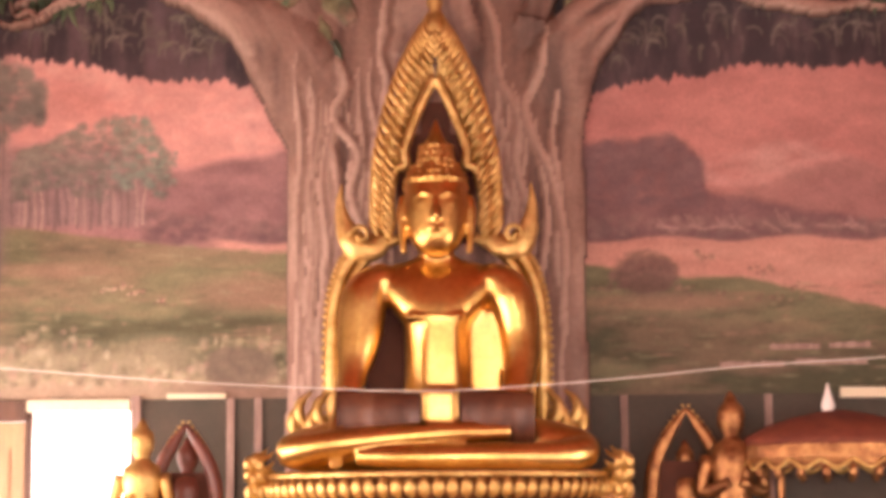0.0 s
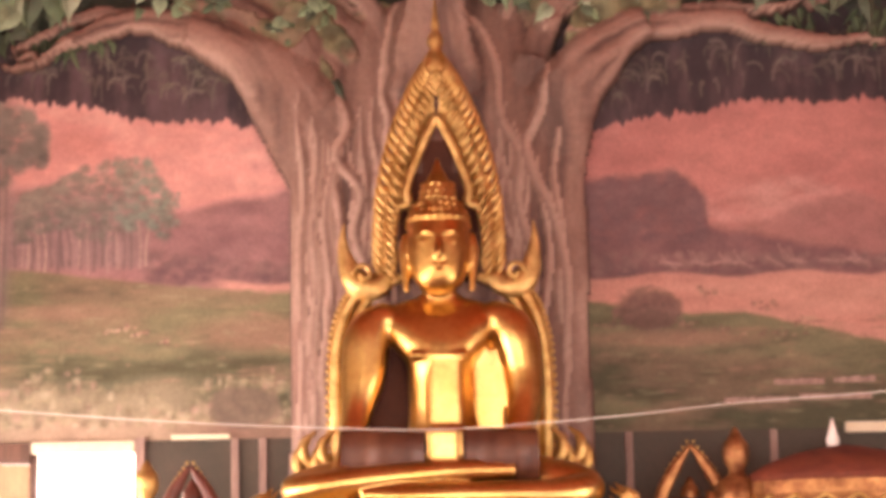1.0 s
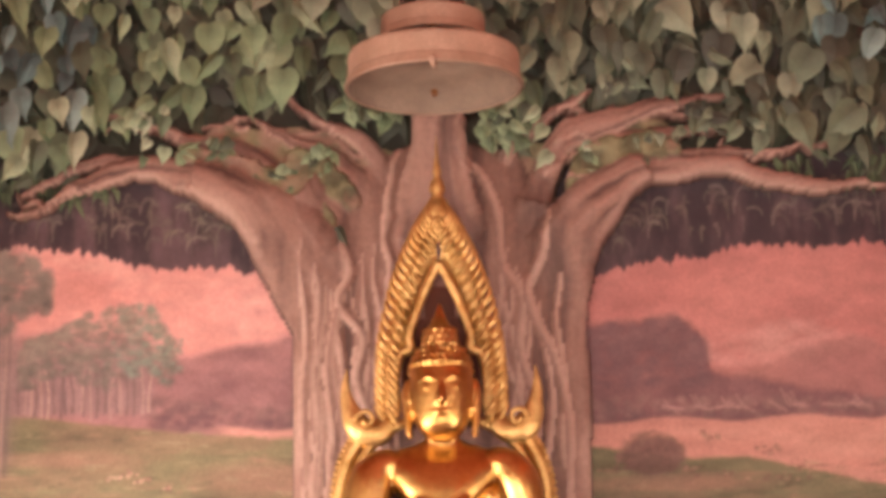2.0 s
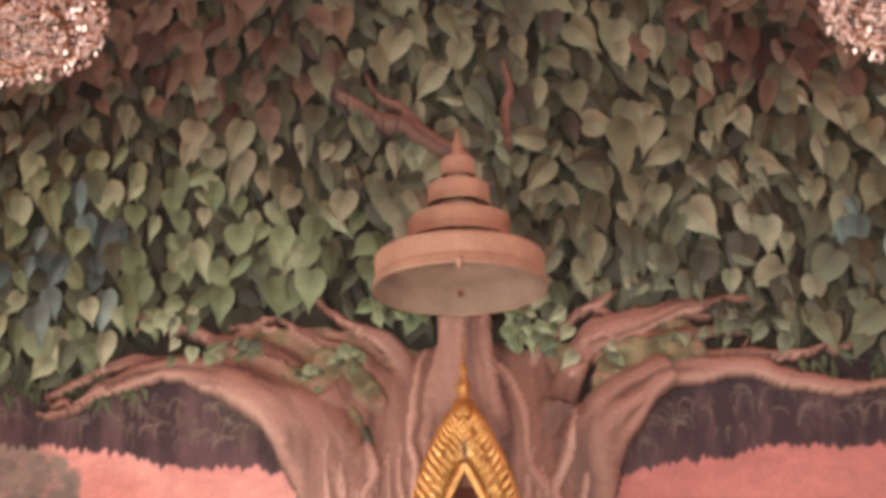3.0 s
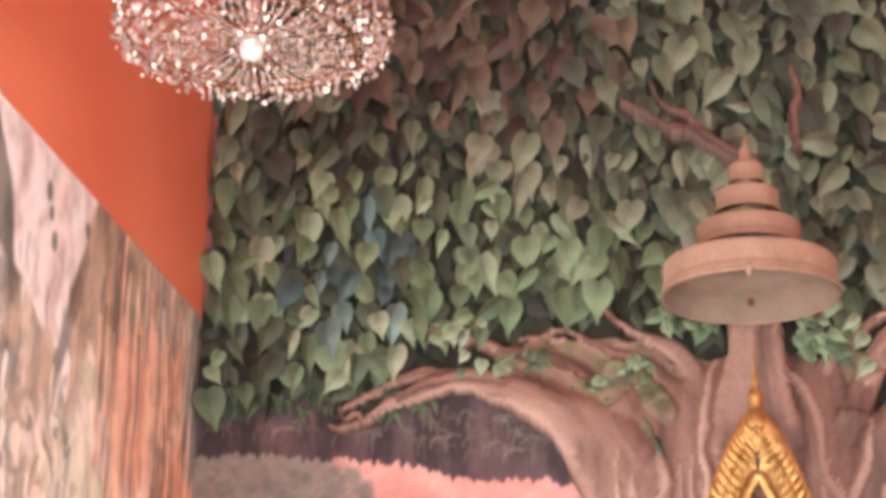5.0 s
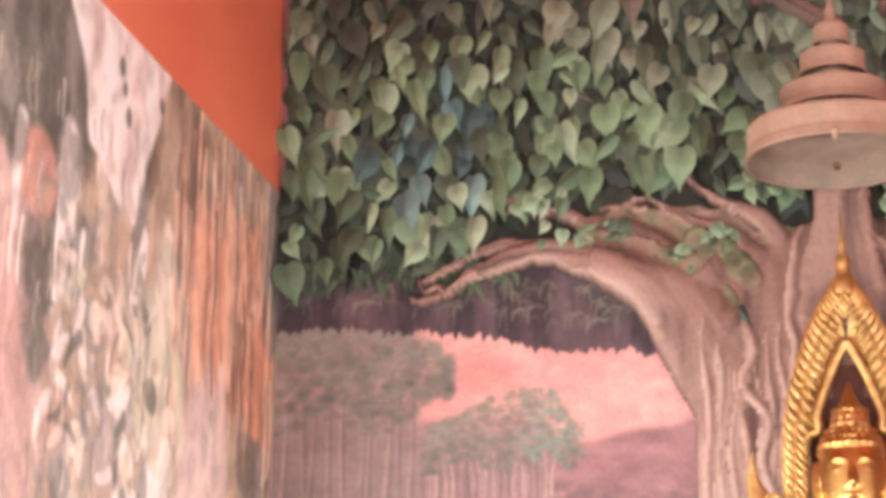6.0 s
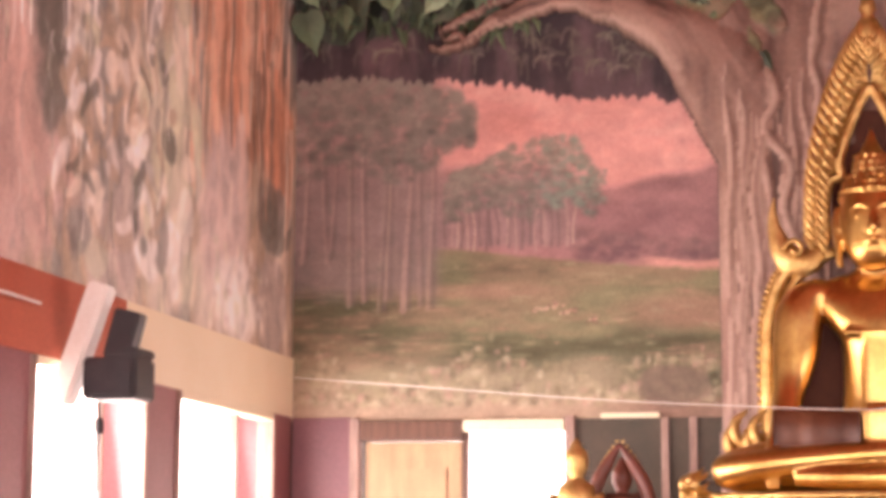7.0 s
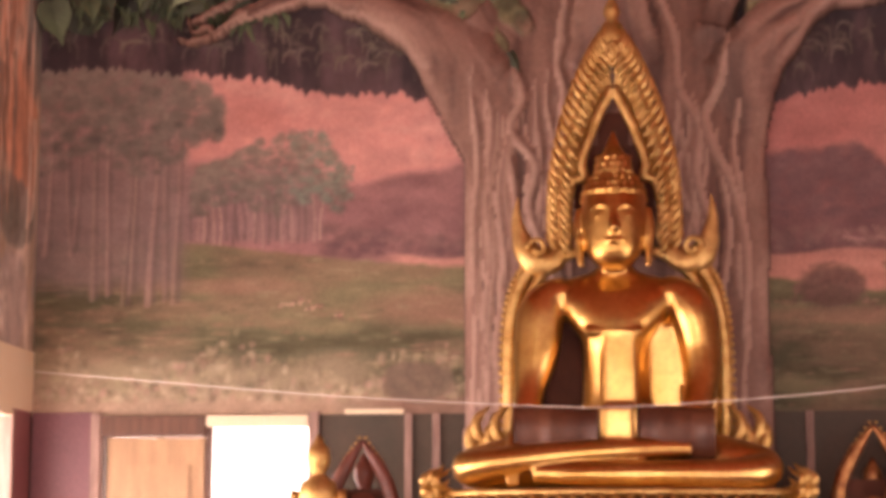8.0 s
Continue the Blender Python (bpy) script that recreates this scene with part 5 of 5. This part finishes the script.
# ---- throne ----
def throne():
    t = thing("lotus_throne", "gilded tiered throne with a row of lotus petals", "throne")
    Y = 13.0

    def tier(name, rx, ry, z0, z1, mat_):
        bm = bmesh.new()
        lathe(bm, [(1.0, z0), (1.02, z0 + .25 * (z1 - z0)), (1.0, z1)], (AX, Y, 0), 48, rx, ry)
        return part(name, bm, mat_, t, smooth=True)
    tier("plinth", 1.3, .82, 1.5, 1.72, M_MAROON)
    tier("moulding", 1.24, .78, 1.72, 1.82, M_GILT)
    tier("waist", 1.1, .64, 1.82, 1.9, M_MAROON)
    tier("rim", 1.12, .66, 2.03, 2.075, M_GILT)
    pm = bmesh.new()
    tube(pm, [(0, 0, 0, .012), (0, -.035, .03, .034), (0, -.05, .08, .034), (0, -.035, .135, .008)], 8, .5, 4)
    pme = bpy.data.meshes.new("petal")
    pm.to_mesh(pme)
    pm.free()
    pme.polygons.foreach_set("use_smooth", [True] * len(pme.polygons))
    pme.materials.append(M_GILT)
    for k in range(84):
        an = 2 * math.pi * k / 84
        o = new("petal", pme)
        o.parent = t
        o.matrix_basis = pose(AX + 1.1 * math.cos(an), Y + .64 * math.sin(an), 1.905, 0, 0, math.degrees(an) + 90)
    tier("cushion", 1.06, .6, 1.9, 2.04, M_OLDGILT)
    return t


throne()
tagged(link("altar_platform", box(box(bmesh.new(), -2.05, 3.3, 11.6, 13.68, 0, 0.9, bevel=.02), -1.95, 3.2, 12.05, 13.68, 0.905, 1.5, bevel=.02), M_MAROON), "stepped maroon lacquered altar platform", "altar")


# side flourishes of the throne
def flourish(x, s):
    f = thing("throne_flourish", "gilded curling flourish beside the throne", "ornament", "throne flourishes")
    part("block", boxed(x - .12, x + .12, 12.75, 12.95, 1.5, 1.95, bevel=.02), M_OLDGILT, f)
    for k in range(9):
        dx, z0 = s * (.035 * (k % 3) - .03), 1.93 + .085 * (k // 3) + .02 * (k % 2)
        part("scroll", tube(bmesh.new(), [(x + dx - s * .03, 12.82, z0 - .03, .014), (x + dx + s * .05, 12.76 - .01 * k, z0, .028), (x + dx + s * .055, 12.75 - .01 * k, z0 + .05, .024), (x + dx + s * .01, 12.76, z0 + .075, .014), (x + dx - s * .02, 12.78, z0 + .11, .004)], 8, .8, 4), M_GILT, f, smooth=True)


flourish(-1.12, -1)
flourish(1.05, 1)


# ---- tiered ceremonial parasol ----
def parasol():
    p = thing("tiered_parasol", "five-tiered tan ceremonial parasol hanging over the statue", "parasol")
    X, Y = AX - 0.005, 13.25
    part("pole", lathe(bmesh.new(), [(.03, 6.1), (.03, 6.95)], (X, Y, 0), 10), M_OLDGILT, p)
    tiers = [(.60, 6.16, 5.92, .36), (.365, 6.43, 6.26, .22), (.22, 6.68, 6.53, .13), (.12, 6.88, 6.75, .07)]
    for r, top, low, inner in tiers:
        bm = bmesh.new()
        h = top - low
        lathe(bm, [(inner * .55, top + .12), (inner * .6, top + .012), (r * .9, top + .01), (r * .97, top), (r * .985, top - .02), (r * .985, low + h * .35), (r * 1.0, low + h * .28), (r * 1.02, low), (r * .99, low), (r * .97, top - .03), (inner * .5, top - .02)], (X, Y, 0), 48)
        tr = part("tier", bm, M_PARASOL, p, smooth=False)
        part("hem", lathe(bmesh.new(), [(r * 1.02, low), (r * 1.028, low + .008), (r * 1.025, low + .02), (r * 1.0, low + .02), (r * 1.0, low)], (X, Y, 0), 48, ring=True), M_PARASOL, tr)
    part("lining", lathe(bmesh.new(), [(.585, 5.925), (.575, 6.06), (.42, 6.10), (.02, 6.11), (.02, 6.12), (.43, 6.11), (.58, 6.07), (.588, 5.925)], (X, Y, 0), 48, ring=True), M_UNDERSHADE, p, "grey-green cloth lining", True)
    part("pendant", lathe(bmesh.new(), [(.004, 5.87), (.022, 5.91), (.03, 5.94), (.015, 5.96)], (X, Y - .615, 0), 10), M_PARASOL, p, "small hanging pendant")
    part("finial", lathe(bmesh.new(), [(.05, 6.88), (.055, 6.92), (.03, 6.96), (.036, 7.0), (.02, 7.04), (.004, 7.13)], (X, Y, 0), 16), M_PARASOL, p, smooth=True)
    part("wall_arm", boxed(X - .02, X + .02, Y + .5, YM + .34, 6.05, 6.1), M_OLDGILT, p)
    p.scale, p.location = (0.975,) * 3, (0, 0, 0.025 * EYE)


parasol()


# ---- crystal chandeliers ----
M_CRYSTAL = bpy.data.materials.new("cut_crystal")
M_CRYSTAL.use_nodes = True
cb = M_CRYSTAL.node_tree.nodes["Principled BSDF"]
cb.inputs["Base Color"].default_value = (0.60, 0.50, 0.45, 1)
cb.inputs["Roughness"].default_value = 0.32
cb.inputs["Metallic"].default_value = 0.6


def chandelier(x):
    """A wide shallow dish of crystal: bead strands run from the hub to the rim, drops hang from each ring."""
    c = thing("chandelier", "wide shallow crystal chandelier with radiating bead strands", "chandelier", "crystal chandeliers")
    Y, Z = 9.0, 5.95
    rc = random.Random(3)

    def drop(vs, fs, px, py, pz, s, tall):
        t, b = rc.uniform(0, 3), len(vs)
        vs += [(px + s * math.cos(t), py + s * math.sin(t), pz), (px - s * math.sin(t), py + s * math.cos(t), pz), (px - s * math.cos(t), py - s * math.sin(t), pz), (px + s * math.sin(t), py - s * math.cos(t), pz), (px, py, pz + s * .8), (px, py, pz - s * tall)]
        fs += [(b, b + 1, b + 4), (b + 1, b + 2, b + 4), (b + 2, b + 3, b + 4), (b + 3, b, b + 4), (b + 1, b, b + 5), (b + 2, b + 1, b + 5), (b + 3, b + 2, b + 5), (b, b + 3, b + 5)]

    def strand(name, vs, fs, parent, label):
        me = bpy.data.meshes.new(name)
        me.from_pydata(vs, [], fs)
        me.materials.append(M_CRYSTAL)
        o = new(name, me)
        o.parent = parent
        tagged(o, label, kind="stuff")

    part("hub", lathe(bmesh.new(), [(.02, -.05), (.055, -.04), (.062, -.01), (.062, .05), (.03, .07), (.03, .5)], (x, Y, Z), 16), M_WHITE, c, "pale round hub", True)
    part("rod", lathe(bmesh.new(), [(.015, .5), (.015, ZT - Z)], (x, Y, Z), 8), M_OLDGILT, c)
    for r, z, hang in ((.13, .03, 1), (.27, .02, 1), (.40, .02, 1), (.52, .03, 1), (.62, .05, 2), (.68, .08, 2), (.70, .16, 2), (.67, .27, 2), (.56, .38, 1)):
        ring = part("ring", tube(bmesh.new(), [(x + r * math.cos(2 * math.pi * k / 24), Y + r * math.sin(2 * math.pi * k / 24), Z + z, .007) for k in range(25)], 6, 1, 2), M_OLDGILT, c)
        vs, fs = [], []
        n = int(r * 150)
        for k in range(n):
            a = 2 * math.pi * (k + .15 * rc.random()) / n
            for j in range(hang):
                q = r + rc.uniform(-.045, .02)
                drop(vs, fs, x + q * math.cos(a), Y + q * math.sin(a), Z + z - .02 - .035 * j + rc.uniform(-.02, .02), rc.uniform(.007, .016), 2.0)
        strand("crystal_strand", vs, fs, ring, "faceted crystal drops hanging from the ring")
    vs, fs = [], []
    for k in range(64):
        a = 2 * math.pi * (k + rc.uniform(-.3, .3)) / 64
        for j in range(30):
            u = (j + rc.uniform(-.2, .2)) / 29
            r = .07 + .62 * u
            if k % 2 and u < .35:
                continue
            drop(vs, fs, x + r * math.cos(a), Y + r * math.sin(a), Z + .05 - .05 * math.sin(math.pi * u) + .03 * u, rc.uniform(.006, .011), 1.1)
    strand("bead_strand", vs, fs, c, "crystal bead strands running from hub to rim")
    for k in range(16):
        a = 2 * math.pi * k / 16
        part("arm", tube(bmesh.new(), [(x + .05 * math.cos(a), Y + .05 * math.sin(a), Z + .12, .006), (x + .4 * math.cos(a), Y + .4 * math.sin(a), Z + .10, .006), (x + .69 * math.cos(a), Y + .69 * math.sin(a), Z + .10, .006)], 5, 1, 4), M_OLDGILT, c)


chandelier(-2.465)
chandelier(2.5)


# ---- loudspeaker on its stand ----
def loudspeaker():
    y = 9.8
    st = thing("speaker_stand", "thin steel speaker stand beside the window", "stand")
    part("pole", lathe(bmesh.new(), [(.014, .3), (.014, 2.0), (.011, 2.0), (.011, 2.44)], (-3.86, y, 0), 10), M_STEEL, st, smooth=True)
    part("collar", lathe(bmesh.new(), [(.02, 2.28), (.026, 2.3), (.026, 2.34), (.016, 2.36)], (-3.86, y, 0), 12), M_BLACK, st)
    part("collar", lathe(bmesh.new(), [(.018, 1.9), (.022, 1.92), (.022, 1.99), (.016, 2.0)], (-3.86, y, 0), 12), M_STEEL, st)
    part("knob", boxed(-3.88, -3.84, y - .02, y + .01, 2.3, 2.335, bevel=.006), M_BLACK, st)
    for k in range(3):
        a = 2 * math.pi * k / 3 + .4
        part("leg", tube(bmesh.new(), [(-3.89, y, .7, .011), (-3.89 + .12 * math.cos(a), y + .3 * math.sin(a), .35, .011), (-3.89 + .16 * math.cos(a), y + .42 * math.sin(a), .012, .011)], 6, 1, 3), M_STEEL, st)
    sp = thing("loudspeaker", "black loudspeaker box on a stand", "loudspeaker")
    part("body", boxed(-3.905, -3.62, y - .13, y + .14, 2.445, 2.655, bevel=.012), M_BLACK, sp)
    part("cap", boxed(-3.79, -3.615, y - .12, y + .12, 2.656, 2.70, bevel=.01), M_BLACK, sp)
    part("grille", boxed(-3.885, -3.64, y - .145, y - .132, 2.465, 2.635, bevel=.005), M_BLACK, sp, "black mesh grille")
    bl = thing("column_loudspeaker", "white column loudspeaker tilted above a black box", "loudspeaker")
    bm = boxed(-.058, .058, -.07, .07, -.32, .32, bevel=.015)
    bmesh.ops.transform(bm, matrix=pose(-3.955, y - .02, 2.735, 0, 19, 0), verts=bm.verts)
    part("body", bm, M_WHITE, bl)
    bm = boxed(-.07, .07, -.06, .06, -.13, .13, bevel=.01)
    bmesh.ops.transform(bm, matrix=pose(-3.765, y + .08, 2.78, 0, 14, 0), verts=bm.verts)
    part("bracket", bm, M_BLACK, bl, "black bracket")


loudspeaker()

# ---- thin white cable over the far window ----
wl = thing("white_cable", "thin white cable on the orange band over the window", "lamp")
part("tube", boxed(XL + .03, XL + .055, 8.4, 9.5, 2.9, 2.914, bevel=.004), M_WHITE, wl)
part("holder", boxed(XL + .016, XL + .03, 8.35, 9.55, 2.893, 2.918, bevel=.004), M_ORANGEDARK, wl)

# ---- sacred string ----
cord = link("sacred_string", tube(bmesh.new(), [(-4.1, 13.9, 2.94, .0032), (-3.0, 13.1, 2.79, .0032), (-1.8, 12.5, 2.645, .0032), (-.9, 12.5, 2.59, .0032), (-.05, 12.5, 2.56, .0032), (.96, 12.5, 2.615, .0032), (1.8, 12.5, 2.69, .0032), (2.73, 12.5, 2.745, .0032), (4.0, 12.5, 2.84, .0032)], 6, 1, 8), M_STRING)
tagged(cord, "white cotton string stretched across before the altar", "string")


# ---- small figures and shrines on the altar ----
def small_statue(x, y, z, h, material, label):
    bm = bmesh.new()
    k = h / 0.75
    lathe(bm, [(.13 * k, 0), (.15 * k, .05 * k), (.12 * k, .1 * k), (.10 * k, .3 * k), (.125 * k, .45 * k), (.11 * k, .52 * k), (.045 * k, .56 * k), (.045 * k, .58 * k), (.068 * k, .615 * k), (.074 * k, .655 * k), (.066 * k, .70 * k), (.038 * k, .725 * k), (.03 * k, .745 * k), (.006 * k, .775 * k)], (x, y, z), 20, .86, .8)
    for s in (-1, 1):
        tube(bm, [(x + s * .11 * k, y, z + .48 * k, .035 * k), (x + s * .14 * k, y - .02, z + .32 * k, .03 * k), (x + s * .03 * k, y - .10 * k, z + .36 * k, .025 * k)], 8, 1, 4)
    tagged(link("small_statue", bm, material, None, True), label, "statue", "small altar figures")


small_statue(-1.91, 12.9, 1.5, .90, M_GILT, "small gilded standing figure beside the doorway")
small_statue(1.82, 12.95, 1.5, 1.04, M_OLDGILT, "small dull gilt figure on the altar")
small_statue(1.54, 13.1, 1.5, .75, M_OLDGILT, "small gilt figure inside an arched frame")
small_statue(-1.66, 13.2, 1.5, .8, M_MAROON, "small dark figure inside an arched frame")


def arch_shrine(x, y, z, w_, h, frame_mat, label):
    a = thing("arched_frame", label, "shrine frame", "arched frames")
    for s in (-1, 1):
        part("side", tube(bmesh.new(), [(x + s * w_, y, z, .045), (x + s * w_, y, z + h * .45, .045), (x + s * w_ * .86, y, z + h * .66, .045), (x + s * w_ * .45, y, z + h * .85, .04), (x, y, z + h, .012)], 8, .7, 6), frame_mat, a, smooth=True)
        bm = bmesh.new()
        for p in spline([(w_ * 1.1, z + h * .3), (w_ * 1.06, z + h * .55), (w_ * .75, z + h * .8), (.02, z + h * 1.02)], 6):
            o = new("bead", bead_mesh)
            o.parent, o.location, o.scale = a, (x + s * p[0], y, p[1]), (.011,) * 3
        bm.free()
    part("backing", boxed(x - w_ * .8, x + w_ * .8, y + .03, y + .045, z, z + h * .66), M_SHADOWRED, a, "dark red backing")


arch_shrine(1.54, 13.0, 1.5, .23, .97, M_OLDGILT, "gilt arched frame with a dark red inside")
arch_shrine(-1.66, 13.1, 1.5, .2, .9, M_MAROON, "dark arched frame before the dado")


def red_canopy():
    c = thing("red_canopy", "red cloth canopy with a gold fringe over a small shrine", "canopy")
    X, Y = 2.5, 12.95
    part("dome", lathe(bmesh.new(), [(.62, 2.22), (.60, 2.27), (.48, 2.34), (.30, 2.40), (.10, 2.44), (.02, 2.45)], (X, Y, 0), 36, 1, .7), M_RED, c, smooth=True)
    part("fringe", lathe(bmesh.new(), [(.62, 2.10), (.635, 2.14), (.63, 2.22), (.60, 2.22), (.60, 2.10)], (X, Y, 0), 36, 1, .7, ring=True), M_OLDGILT, c, "gold embroidered fringe")
    for k in range(20):
        a = 2 * math.pi * k / 20
        b = 2 * math.pi * (k + 1) / 20
        mid = (a + b) / 2
        part("swag", tube(bmesh.new(), [(X + .63 * math.cos(a), Y + .44 * math.sin(a), 2.13, .010), (X + .645 * math.cos(mid), Y + .45 * math.sin(mid), 2.07, .016), (X + .63 * math.cos(b), Y + .44 * math.sin(b), 2.13, .010)], 6, 1, 4), M_GILT, c, "gold swag", True)
    for k in range(24):
        a = 2 * math.pi * k / 24
        part("tassel", lathe(bmesh.new(), [(.004, 0), (.03, .03), (.025, .07), (.006, .11)], (X + .625 * math.cos(a), Y + .437 * math.sin(a), 2.0), 7), M_OLDGILT, c, smooth=True)
    for sx in (-1, 1):
        for sy in (-1, 1):
            part("post", lathe(bmesh.new(), [(.03, 1.5), (.022, 1.55), (.022, 2.12)], (X + sx * .42, Y + sy * .28, 0), 10), M_OLDGILT, c)
    part("finial", lathe(bmesh.new(), [(.035, 2.44), (.045, 2.48), (.025, 2.54), (.006, 2.62)], (X - .06, Y, 0), 12), M_WHITE, c, "white pointed finial", True)


red_canopy()
